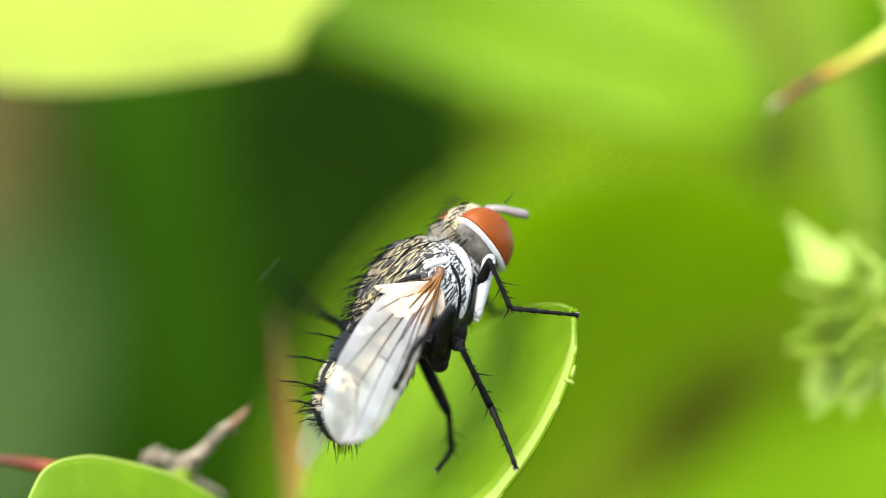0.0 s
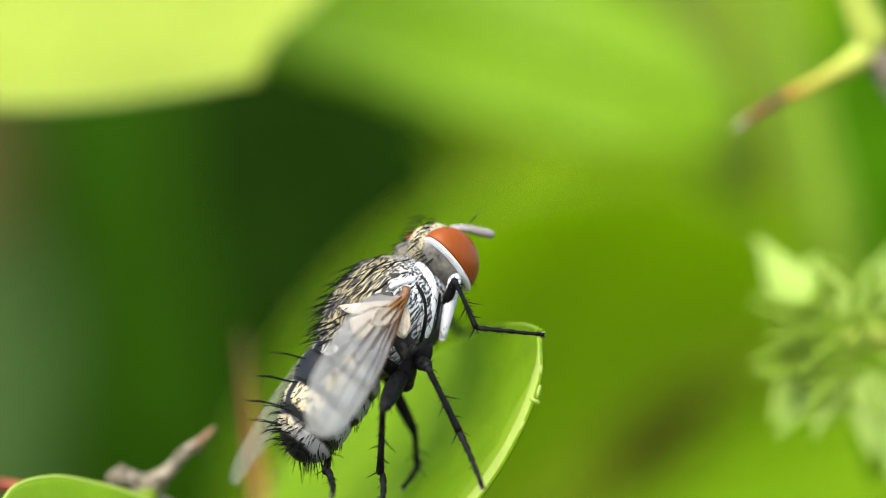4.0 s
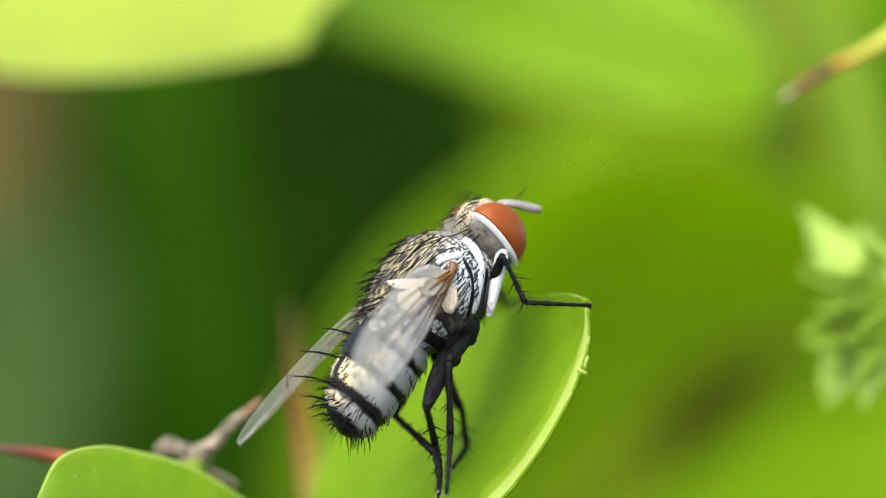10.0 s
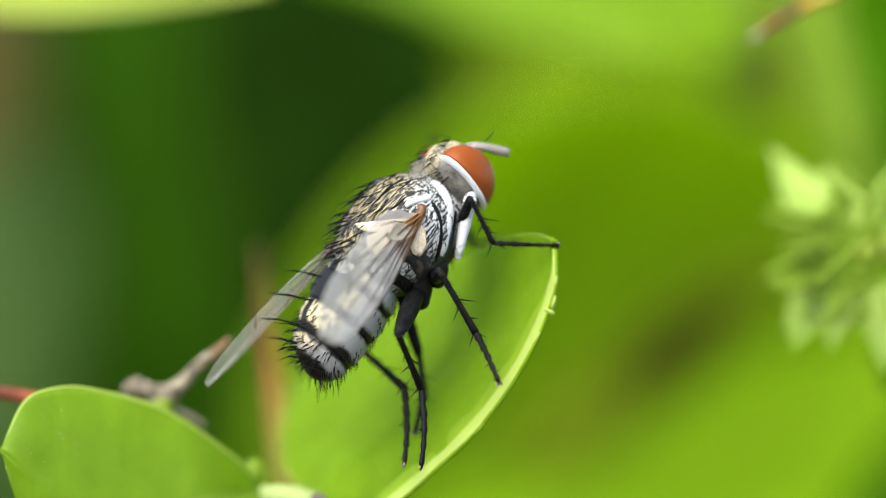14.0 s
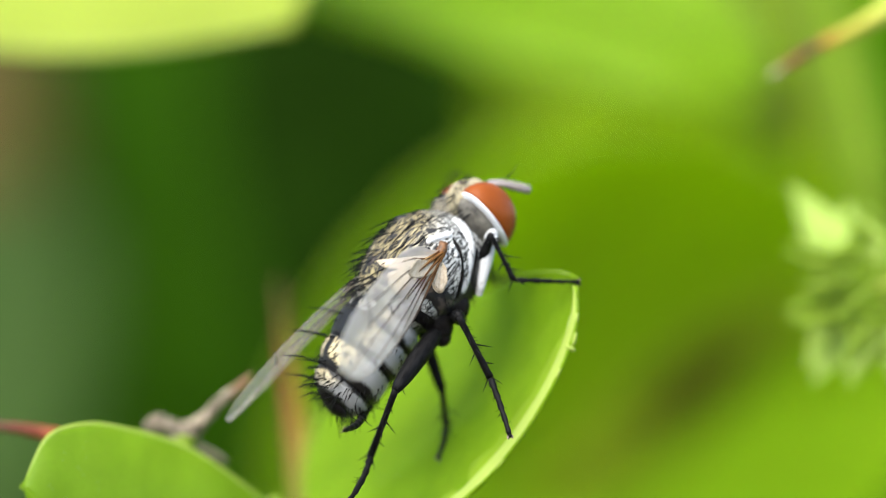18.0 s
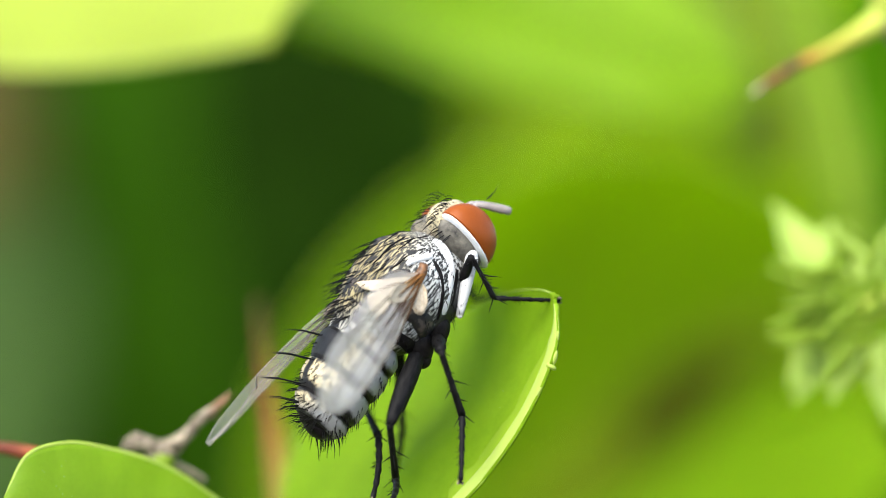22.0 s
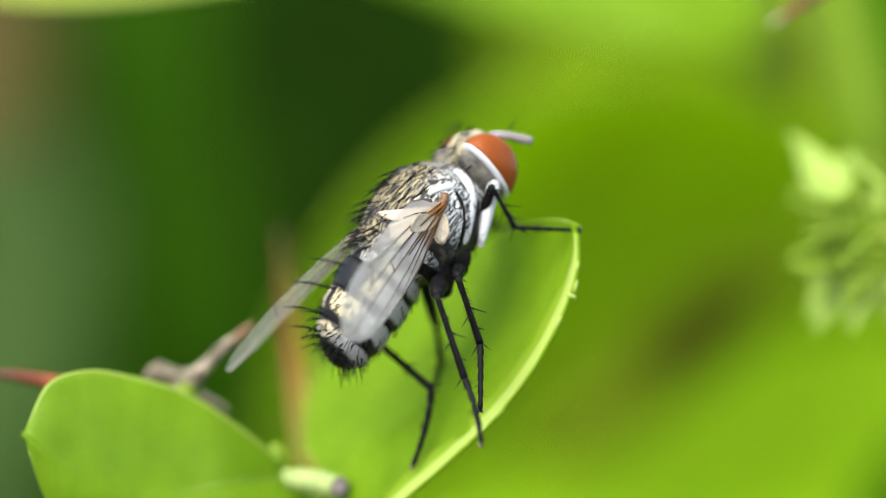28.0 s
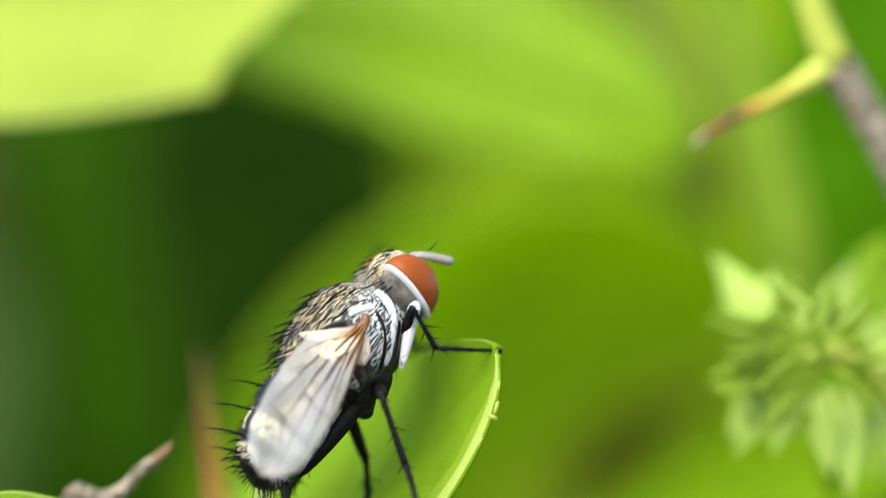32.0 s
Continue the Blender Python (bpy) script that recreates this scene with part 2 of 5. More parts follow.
def ring_coat(rear, front, top):
    """Pale dust on one ring of the abdomen, between two places along it (mm): gold beside the dark line of the back, silver on the flanks; black above the height top."""
    m, t, b, _ = nodes_of("ring_dust")
    c = t.nodes.new("ShaderNodeTexCoord")
    sep = t.nodes.new("ShaderNodeSeparateXYZ")
    t.links.new(c.outputs["Object"], sep.inputs[0])
    wave, grain, pits = noise_of(t, 2600.0, 3), noise_of(t, 15000.0, 2), noise_of(t, 7500.0, 2, 0.5, "Object", (0.45, 1, 1))

    def calc(kind, a, f):
        q = t.nodes.new("ShaderNodeMath")
        q.operation = kind
        for k, v in enumerate((a, f)):
            if isinstance(v, (int, float)):
                q.inputs[k].default_value = v
            else:
                t.links.new(v, q.inputs[k])
        return q.outputs[0]

    def step(v, a, f):
        q = t.nodes.new("ShaderNodeMapRange")
        q.inputs[1].default_value, q.inputs[2].default_value = a, f
        t.links.new(v, q.inputs[0])
        return q.outputs[0]

    x = calc("ADD", calc("MULTIPLY", sep.outputs[0], 1000.0), calc("MULTIPLY", calc("SUBTRACT", wave, 0.5), 0.28))
    z = calc("ADD", calc("MULTIPLY", sep.outputs[2], 1000.0), calc("MULTIPLY", calc("SUBTRACT", wave, 0.5), 0.16))
    y = calc("MULTIPLY", calc("ABSOLUTE", sep.outputs[1], 0.0), 1000.0)
    band = calc("MULTIPLY", step(x, rear - 0.05, rear + 0.07), step(x, front + 0.05, front - 0.05))
    band = calc("MULTIPLY", band, step(z, top + 0.08, top - 0.08))
    band = calc("MULTIPLY", band, calc("MAXIMUM", step(y, 0.10, 0.20), step(z, 0.5, 0.3)))
    stipple = calc("MULTIPLY", step(pits, 0.36, 0.48), step(grain, 0.2, 0.5))
    band = calc("MULTIPLY", band, calc("MAXIMUM", calc("ADD", calc("MULTIPLY", stipple, 0.85), 0.15), step(z, 0.2, -0.25)))
    tint = ramp(t, step(z, -0.15, 0.30), ((0.0, (0.285, 0.29, 0.285)), (1.0, (0.46, 0.385, 0.225))))
    mix = t.nodes.new("ShaderNodeMix")
    mix.data_type = "RGBA"
    mix.inputs["A"].default_value = (0.006, 0.0055, 0.005, 1)
    t.links.new(band, mix.inputs["Factor"])
    t.links.new(tint, mix.inputs["B"])
    t.links.new(mix.outputs["Result"], b.inputs["Base Color"])
    b.inputs["Roughness"].default_value = 0.5
    b.inputs["Specular IOR Level"].default_value = 0.3
    bump(t, b, grain, 0.00001, 0.5)
    return m


def wing_material(name, haze):
    """A clear film that is a little milky, with a glossy skin."""
    m, t, b, out = nodes_of(name)
    b.inputs["Base Color"].default_value = (0.72, 0.685, 0.60, 1)
    b.inputs["Thin Film Thickness"].default_value = 420.0
    b.inputs["Thin Film IOR"].default_value = 1.45
    b.inputs["Roughness"].default_value = 0.28
    b.inputs["Specular IOR Level"].default_value = 0.10
    n = noise_of(t, 900.0, 3)
    fine = noise_of(t, 16000.0, 2)
    bump(t, b, fine, 0.000008, 0.4)
    clear = node(t, "ShaderNodeBsdfTransparent", Color=(0.96, 0.96, 0.95, 1))
    mix = t.nodes.new("ShaderNodeMixShader")
    t.links.new(ramp(t, n, ((0.25, (haze * 0.8,) * 3), (0.75, (haze * 1.25,) * 3))), mix.inputs[0])
    t.links.new(clear.outputs[0], mix.inputs[1])
    through_light = node(t, "ShaderNodeBsdfTranslucent", Color=(0.75, 0.69, 0.575, 1))
    milk = node(t, "ShaderNodeMixShader", Fac=0.6)
    t.links.new(b.outputs[0], milk.inputs[1])
    t.links.new(through_light.outputs[0], milk.inputs[2])
    t.links.new(milk.outputs[0], mix.inputs[2])
    t.links.new(mix.outputs[0], out.inputs[0])
    return m


FILM = wing_material("wing_film", 0.57)
FILM_FAR = wing_material("far_wing_film", 0.24)


# ---- shapes ----
def at(u, v, y=0.0):
    """A place of the plan in metres; y in mm beyond the perch."""
    k = (EYE + y / 1000) / EYE
    return Vector(((u - CENTRE_U) * UNIT * k, y / 1000, -(v - CENTRE_V) * UNIT * k))


def mesh_of(name, verts, faces, smooth=True):
    me = bpy.data.meshes.new(name)
    me.from_pydata([tuple(p) for p in verts], [], faces)
    if smooth:
        me.polygons.foreach_set("use_smooth", [True] * len(me.polygons))
    me.update()
    return me


def part(name, me, material, parent=None, label="", m=None):
    """One mesh object under a thing or a part."""
    ob = new(name, me)
    if not me.materials:
        me.materials.append(material)
    if parent:
        ob.parent = parent
    if m is not None:
        ob.matrix_basis = m
    return tagged(ob, label)


def curve_at(points, s):
    """Catmull-Rom through tuples, s from 0 to 1."""
    n = len(points) - 1
    x = min(max(s, 0.0), 1.0) * n
    i = min(int(x), n - 1)
    f = x - i
    p = [points[min(max(i + k, 0), n)] for k in (-1, 0, 1, 2)]
    return tuple(0.5 * (2 * b + (c - a) * f + (2 * a - 5 * b + 4 * c - d) * f * f + (3 * b - a - 3 * c + d) * f ** 3)
                 for a, b, c, d in zip(*p))


def frame_on(way, hint=(0, 0, 1)):
    """Axes with x along way and z as near the hint as may be."""
    x = Vector(way).normalized()
    h = Vector(hint)
    if abs(x.dot(h.normalized())) > 0.98:
        h = Vector((0.3, 1, 0.2))
    y = h.cross(x).normalized()
    return Matrix((x, y, x.cross(y))).transposed()


def tube(points, radii, sides=10, rough=0.0, caps=True):
    """Verts and faces of a tapered tube through points; rough: share by which its skin wavers."""
    verts, faces = [], []
    for i, p in enumerate(points):
        way = Vector(points[min(i + 1, len(points) - 1)]) - Vector(points[max(i - 1, 0)])
        r = frame_on(way, (0.13, -1, 0.21))
        for k in range(sides):
            a = 2 * math.pi * k / sides
            q = radii[i] * (1 + rough * noise.noise(Vector((i * 0.9, k * 1.3, len(points)))))
            verts.append(Vector(p) + r @ Vector((0, math.cos(a) * q, math.sin(a) * q)))
    for i in range(len(points) - 1):
        for k in range(sides):
            a, b = i * sides + k, i * sides + (k + 1) % sides
            faces.append((a, b, b + sides, a + sides))
    if caps:
        faces.append(tuple(range(sides))[::-1])
        faces.append(tuple(range((len(points) - 1) * sides, len(points) * sides)))
    return verts, faces


def join(*shapes):
    verts, faces = [], []
    for v, f in shapes:
        n = len(verts)
        verts += v
        faces += [tuple(i + n for i in q) for q in f]
    return verts, faces


def ball(centre, radii, rot=None, rings=14, sides=20):
    """An ellipsoid, verts and faces."""
    verts, faces = [], []
    rot = rot or Matrix.Identity(3)
    c = Vector(centre)
    for i in range(rings + 1):
        th = math.pi * (i + 0.001) / (rings + 0.002)
        for k in range(sides):
            a = 2 * math.pi * k / sides
            verts.append(c + rot @ Vector((radii[0] * math.sin(th) * math.cos(a), radii[1] * math.sin(th) * math.sin(a), radii[2] * math.cos(th))))
    for i in range(rings):
        for k in range(sides):
            a, b = i * sides + k, i * sides + (k + 1) % sides
            faces.append((a, a + sides, b + sides, b))
    return verts, faces


def hair(root, way, length, radius, bend=(0, 0, 0)):
    """A bristle: a thin curved cone."""
    w = Vector(way).normalized()
    p1 = Vector(root) + w * length * 0.5
    p2 = p1 + (w + Vector(bend)).normalized() * length * 0.5
    return tube([Vector(root), p1, p2], [radius, radius * 0.7, radius * 0.12], 4, 0, False)


def sheet(rows, thickness):
    """A closed sheet of that thickness through a grid of points."""
    nr, nc = len(rows), len(rows[0])
    top = [Vector(p) for r in rows for p in r]
    nor = []
    for i in range(nr):
        for j in range(nc):
            a = top[min(i + 1, nr - 1) * nc + j] - top[max(i - 1, 0) * nc + j]
            b = top[i * nc + min(j + 1, nc - 1)] - top[i * nc + max(j - 1, 0)]
            n = a.cross(b)
            nor.append(n.normalized() if n.length > 0 else Vector((0, 0, 1)))
    low = [p - n * thickness for p, n in zip(top, nor)]
    verts, faces, k = top + low, [], nr * nc
    for i in range(nr - 1):
        for j in range(nc - 1):
            q = (i * nc + j, (i + 1) * nc + j, (i + 1) * nc + j + 1, i * nc + j + 1)
            faces += [q, tuple(x + k for x in q[::-1])]
    ring = [j for j in range(nc)] + [i * nc + nc - 1 for i in range(1, nr)]
    ring += [(nr - 1) * nc + j for j in range(nc - 2, -1, -1)] + [i * nc for i in range(nr - 2, 0, -1)]
    for a, b in zip(ring, ring[1:] + ring[:1]):
        faces.append((a, b, b + k, a + k))
    return verts, faces


# ---- ground and shrub ----
ground = part("ground", mesh_of("ground", [(-300, -300, -0.42), (300, -300, -0.42), (300, 300, -0.42), (-300, 300, -0.42)], [(0, 1, 2, 3)], False), EARTH)
tagged(ground, "dark bare soil under the shrub", "ground", "", "structure")

shrub = tagged(new("thorny_shrub"), "thorny shrub with glossy young green leaves and pale buds", "shrub")
shrub.matrix_basis = pose(0.0, 0.03, -0.42)
HOME = shrub.matrix_basis.inverted()


def on_shrub(name, shape, material, label="", parent=None):
    """A part of the shrub, its own origin at its middle."""
    verts, faces = shape
    mid = sum(verts, Vector()) / len(verts)
    ob = part(name, mesh_of(name, [p - mid for p in verts], faces), material, parent or shrub, label)
    ob.matrix_basis = (HOME if not parent else parent.matrix_basis.inverted() @ HOME) @ Matrix.Translation(mid)
    return ob


def rim_band(edge, mid, width, seed, sides=10, thick=0.000078):
    """A pale rounded band along a leaf's edge, width in mm, a little uneven on its outer side."""
    keep = [i for i, (e, m) in enumerate(zip(edge, mid)) if (e - m).length > 0.00022]
    edge, mid = edge[keep[0]:keep[-1] + 1], mid[keep[0]:keep[-1] + 1]
    n, verts, faces = len(edge), [], []
    for i, e in enumerate(edge):
        way = (edge[min(i + 1, n - 1)] - edge[max(i - 1, 0)]).normalized()
        inward = mid[i] - e
        inward = inward - way * inward.dot(way)
        span = inward.length
        inward = inward.normalized() if span > 1e-7 else Vector((0, 1, 0)).cross(way).normalized()
        up = way.cross(inward).normalized()
        s = i / (n - 1)
        w = min(width / 1000, span * 0.6 + 0.00003) * (0.45 + 0.55 * math.sin(math.pi * min(1.0, 0.10 + 0.84 * s)) ** 0.5) * (1 + 0.06 * noise.noise(Vector((i * 0.3, 3.0 * seed, 1)))) * min(1.0, 0.12 + 22 * s, 0.12 + 22 * (1 - s))
        ragged = 0.000022 * max(0.0, noise.noise(Vector((i * 0.4, 5.0, seed)))) * (width / 0.2)
        for k in range(sides):
            a = 2 * math.pi * k / sides
            verts.append(e + inward * (w * 0.5 - math.cos(a) * w * 0.5 - (ragged if math.cos(a) > 0.3 else 0)) + up * (math.sin(a) * thick + (0.00005 if seed else -0.00005)))
    for i in range(n - 1):
        for k in range(sides):
            a, b = i * sides + k, i * sides + (k + 1) % sides
            faces.append((a, b, b + sides, a + sides))
    faces += [tuple(range(sides))[::-1], tuple(range((n - 1) * sides, n * sides))]
    return verts, faces


def broad(name, left, middle, right, material, label, rims, rib=0.05, steps=44, cross=9, bow=0.25, dome=0.0, fade=1.0):
    """A leaf between its two edges and its midrib, each given from the base to the tip."""
    rows = []
    for i in range(steps + 1):
        s = i / steps
        a, m, b = (at(*curve_at(c, s)) for c in (left, middle, right))
        row = []
        for j in range(2 * cross + 1):
            w = j / cross - 1
            e = a if w < 0 else b
            p = m + (e - m) * abs(w)
            p.y += bow / 1000 * (abs(w) - w * w) * 4 * (1 if w < 0 else 0.6)
            p.y -= dome / 1000 * (1 - w * w) * math.sin(math.pi * s) ** 0.5
            p.y += 0.00006 * noise.noise(p * 900) + 0.00002 * math.sin(abs(w) * 9 - s * 30) * (1 - abs(w))
            row.append(p)
        rows.append(row)
    leaf = on_shrub(name, sheet(rows, 0.0001), material, label)
    for k, rim_width in ((0, rims[0]), (-1, rims[1])):
        on_shrub("leaf_edge", rim_band([r[k] for r in rows], [r[cross] for r in rows], rim_width, k), RIM, "pale yellowish leaf edge", leaf)
        if rim_width > 0.5:
            on_shrub("leaf_margin", rim_band([r[k] for r in rows], [r[cross] for r in rows], rim_width * 1.7, k, 10, 0.00006), MARGIN, "light green leaf margin", leaf)
    ribs = round(steps * fade)
    pts = [r[cross] + Vector((0, rib / 2600 * (i / ribs) ** 2, 0)) for i, r in enumerate(rows[:ribs + 1])]
    on_shrub("midrib", tube(pts, [rib / 1000 * (1 - 0.85 * i / ribs) for i in range(ribs + 1)], 8), RIB, "", leaf)
    return leaf


perch = broad("leaf",
              ((588, 985, 4.4), (536, 930, 7.0), (540, 830, 10.5), (596, 722, 12.0), (712, 634, 9.6), (852, 562, 4.6), (935, 526, 2.0), (985, 521, 1.2), (1014, 530, 0.5)),
              ((588, 985, 4.3), (640, 935, 3.5), (703, 893, 2.8), (768, 840, 2.3), (838, 778, 2.1), (900, 704, 1.9), (950, 636, 1.5), (990, 575, 1.0), (1014, 530, 0.5)),
              ((588, 985, 4.3), (518, 1115, 4.0), (612, 1112, 2.0), (704, 1030, 0.8), (798, 950, 0.2), (888, 862, 0.0), (969, 744, -0.1), (1019, 620, 0.0), (1014, 530, 0.5)),
              PERCH, "folded young green leaf with a pale rim, perch of the fly", (0.04, 0.58), 0.06, 90, 12, 0.04)
for u, v, y, a, b, turn in ((1012, 642, -0.02, 0.07, 0.22, 14), (1005, 658, -0.03, 0.17, 0.08, 30), (1017, 604, 0.05, 0.05, 0.16, 4), (984, 702, -0.08, 0.05, 0.18, 28)):
    on_shrub("leaf_nick", ball(at(u, v, y), (a / 1000, 0.00012, b / 1000), Matrix.Rotation(radians(turn), 3, "Y"), 8, 12), RIM, "ragged pale nick in the rim", perch)
lower = broad("leaf",
              ((505, 975, 4.4), (474, 938, 3.8), (414, 888, 3.1), (324, 830, 2.6), (224, 799, 1.8), (144, 789, 1.1), (74, 815, 0.5), (32, 902, 0.2)),
              ((505, 980, 4.4), (450, 981, 3.6), (380, 990, 2.8), (310, 1004, 2.4), (240, 1008, 1.8), (170, 995, 1.2), (100, 960, 0.6), (32, 902, 0.2)),
              ((520, 985, 4.4), (560, 1040, 4.3), (578, 1140, 3.6), (490, 1240, 2.8), (330, 1240, 2.2), (180, 1160, 1.4), (76, 1030, 0.5), (32, 902, 0.2)),
              LEAF, "rounded young green leaf with a pale rim beside the perch", (0.14, 0.32), 0.05, 70, 12, 0.0, 0.5, 0.55)

rng = random.Random(14)
for leaf, spots in ((perch, ((930, 690, 1.2), (925, 735, 1.0), (880, 820, 0.8), (803, 848, 1.8), (815, 870, 1.5), (700, 880, 2.5), (640, 1050, 1.0), (632, 1058, 1.0), (735, 720, 4.4))),
                    (lower, ((110, 850, 0.3), (128, 872, 0.4), (138, 845, 0.4), (165, 880, 0.7), (95, 905, 0.3), (240, 905, 1.3)))):
    specks = []
    for u, v, y in spots:
        for _ in range(3):
            specks.append(ball(at(u + rng.gauss(0, 8), v + rng.gauss(0, 10), y - 0.12), [rng.uniform(0.007, 0.016) / 1000 for _ in range(3)], None, 4, 6))
    on_shrub("dust", join(*specks), PALE_DUST, "pale dust specks", leaf)


def wavy(points, n=18, jitter=0.0):
    out = []
    for i in range(n + 1):
        p = at(*curve_at(points, i / n)[:3])
        if jitter:
            p += Vector([noise.noise(p * 2500 + Vector((k * 7, 0, 0))) for k in range(3)]) * jitter / 1000
        out.append(p)
    return out


def spread(radii, n=18):
    return [curve_at([(r,) for r in radii], i / n)[0] / 1000 for i in range(n + 1)]


def thorn(points, radii, stops, label, name="thorn"):
    """A thorn, its tip first, in its own space with x from the tip to the foot."""
    m, t = points[0], points[-1]
    r = frame_on(at(*t) - at(*m), (0, -1, 0)).to_4x4()
    home = Matrix.Translation(at(*m)) @ r
    verts, faces = tube(wavy(points, 22, 0.02), spread(radii, 22), 10, 0.10)
    back = home.inverted()
    ob = part(name, mesh_of(name, [back @ p for p in verts], faces), graded(name + "_skin", stops), shrub, label)
    ob.matrix_basis = HOME @ home
    return ob


# The cut twig end between the two leaves, with its bud, and the stem below it.
twig = on_shrub("twig_stub", tube(wavy(((492, 978, 4.2), (525, 985, 3.8), (560, 990, 3.5), (578, 995, 3.1), (593, 998, 2.8)), 24, 0.03), spread((0.20, 0.31, 0.32, 0.31, 0.31), 24), 18, 0.12),
                WOOL, "woolly pale green twig stub with a dark cut end")
TOWARDS = frame_on(at(593, 998, 2.6) - at(562, 992, 3.4)).to_3x3()
on_shrub("cut_end", ball(at(596, 999, 2.72), (0.00010, 0.00022, 0.00022), TOWARDS, 10, 16), PITH, "dry dark cut end", twig)
ring = [at(594, 998.5, 2.76) + TOWARDS @ Vector((0, 0.00025 * math.cos(a), 0.00025 * math.sin(a))) for a in [math.pi * k / 12 for k in range(25)]]
on_shrub("bark_ring", tube(ring, [0.00006] * 25, 6, 0.3), BARK, "grey bark ring round the cut", twig)
rng = random.Random(31)
wool = []
for i in range(260):
    s, a = rng.uniform(0.1, 1), rng.uniform(0, 2 * math.pi)
    c = at(*curve_at(((492, 978, 4.2), (525, 985, 3.8), (560, 990, 3.5), (578, 995, 3.1), (593, 998, 2.8)), s))
    out = TOWARDS @ Vector((0.15, math.cos(a), math.sin(a)))
    wool.append(hair(c + out * 0.00029, out, rng.uniform(0.05, 0.10) / 1000, 0.000009))
on_shrub("wool", join(*wool), WOOL, "short pale wool", twig)
on_shrub("bud", ball(at(480, 945, 4.2), (0.00032, 0.0003, 0.00042)), BUD, "pale green side bud")
stem = on_shrub("stem", tube(wavy(((500, 985, 5.0), (556, 1080, 5.4), (600, 1300, 6.4), (680, 2400, 12), (700, 6000, 20), (690, 27400, 30)), 30, 0.05),
                             spread((0.22, 0.36, 0.5, 0.9, 1.6, 3.2), 30), 12, 0.1), BARK, "grey woody stem")
# Dry twig behind the lower leaf.
knob = on_shrub("dry_twig", join(tube(wavy(((300, 822, 4.4), (330, 802, 4.2), (352, 784, 4.1), (380, 758, 4.1), (404, 738, 4.1)), 46, 0.10), spread((0.28, 0.27, 0.19, 0.155, 0.14), 46), 18, 0.5),
                                 tube(wavy(((258, 800, 4.3), (268, 792, 4.3), (290, 800, 4.3), (315, 812, 4.3)), 26, 0.16), spread((0.14, 0.26, 0.22, 0.2), 26), 18, 0.9),
                                 tube(wavy(((320, 815, 4.4), (345, 830, 4.5), (395, 862, 4.7)), 12, 0.06), spread((0.2, 0.12, 0.07), 12), 8, 0.5)),
                BARK, "dry grey twig with a broken knob and a pointed end")
on_shrub("twig_tip", tube(wavy(((398, 743, 4.1), (412, 730, 4.1), (428, 715, 4.05), (441, 702, 4.0)), 24, 0.06), spread((0.145, 0.13, 0.09, 0.012), 24), 12, 0.5), DRY, "dry red-brown twig tip", knob)
rng = random.Random(8)
crumbs = []
for i in range(110):
    s = rng.random()
    c = at(*curve_at(((252, 800, 4.2), (270, 786, 4.1), (300, 800, 4.05), (336, 795, 3.95), (375, 762, 3.95), (404, 736, 3.95)), s ** 1.7))
    c += Vector((rng.gauss(0, 0.10), rng.gauss(-0.03, 0.08), rng.gauss(0, 0.10))) / 1000
    turn = Euler([rng.uniform(0, 3) for _ in range(3)]).to_matrix()
    crumbs.append(ball(c, [rng.uniform(0.015, 0.075) / 1000 for _ in range(3)], turn, 3, 5))
on_shrub("bark_crust", join(*crumbs), BARK, "crusty flaking bark", knob)
on_shrub("twig_node", ball(at(318, 826, 4.1), (0.00034, 0.0003, 0.00022)), BUD, "yellow-green node", knob)
RED = ((0.0, (0.30, 0.24, 0.17)), (0.6, (0.22, 0.15, 0.10)), (0.9, (0.085, 0.045, 0.03)), (1.6, (0.10, 0.03, 0.018)), (2.2, (0.13, 0.03, 0.016)), (2.9, (0.30, 0.085, 0.03)))
thorn(((-78, 788, 4.1), (-10, 796, 3.9), (55, 806, 3.8), (112, 818, 3.7)), (0.02, 0.13, 0.19, 0.24), RED, "red-brown thorn with a dry tip")
AMBERS = ((0.0, (0.10, 0.06, 0.025)), (1.2, (0.10, 0.038, 0.012)), (2.9, (0.16, 0.055, 0.012)), (4.2, (0.18, 0.088, 0.012)), (7.0, (0.18, 0.18, 0.02)))
thorn(((486, 538, 15), (497, 640, 14.5), (510, 745, 14), (526, 850, 13.5), (548, 985, 13)), (0.04, 0.13, 0.22, 0.36, 0.46), AMBERS, "tall thorn, brown at the tip and amber below")
TIPS = ((0.0, (0.34, 0.29, 0.20)), (0.30, (0.32, 0.25, 0.18)), (0.55, (0.17, 0.05, 0.03)), (1.1, (0.14, 0.035, 0.025)), (1.55, (0.045, 0.018, 0.018)), (1.9, (0.32, 0.13, 0.025)), (2.4, (0.36, 0.30, 0.04)), (4.2, (0.36, 0.42, 0.07)))
thorn(((1358, 176, 8.6), (1400, 149, 8.6), (1450, 120, 8.7), (1530, 81, 8.8), (1612, 30, 9.0)), (0.04, 0.13, 0.16, 0.23, 0.46), TIPS, "young thorn, yellow-green with a dark dry tip")
on_shrub("branch", tube(wavy(((1540, -420, 10), (1552, -200, 9.4), (1572, -70, 9.2), (1612, 34, 9.0)), 16, 0.02), spread((0.42, 0.44, 0.46, 0.56), 16), 12, 0.06), STALK, "smooth yellow-green shoot")
on_shrub("branch", tube(wavy(((1612, 34, 9.1), (1660, 110, 9.4), (1740, 260, 10), (1900, 700, 12), (1700, 6000, 22), (900, 27300, 32)), 30, 0.03), spread((0.60, 0.52, 0.55, 0.6, 1.2, 2.6), 30), 12, 0.10),
         BARK, "grey woody branch")

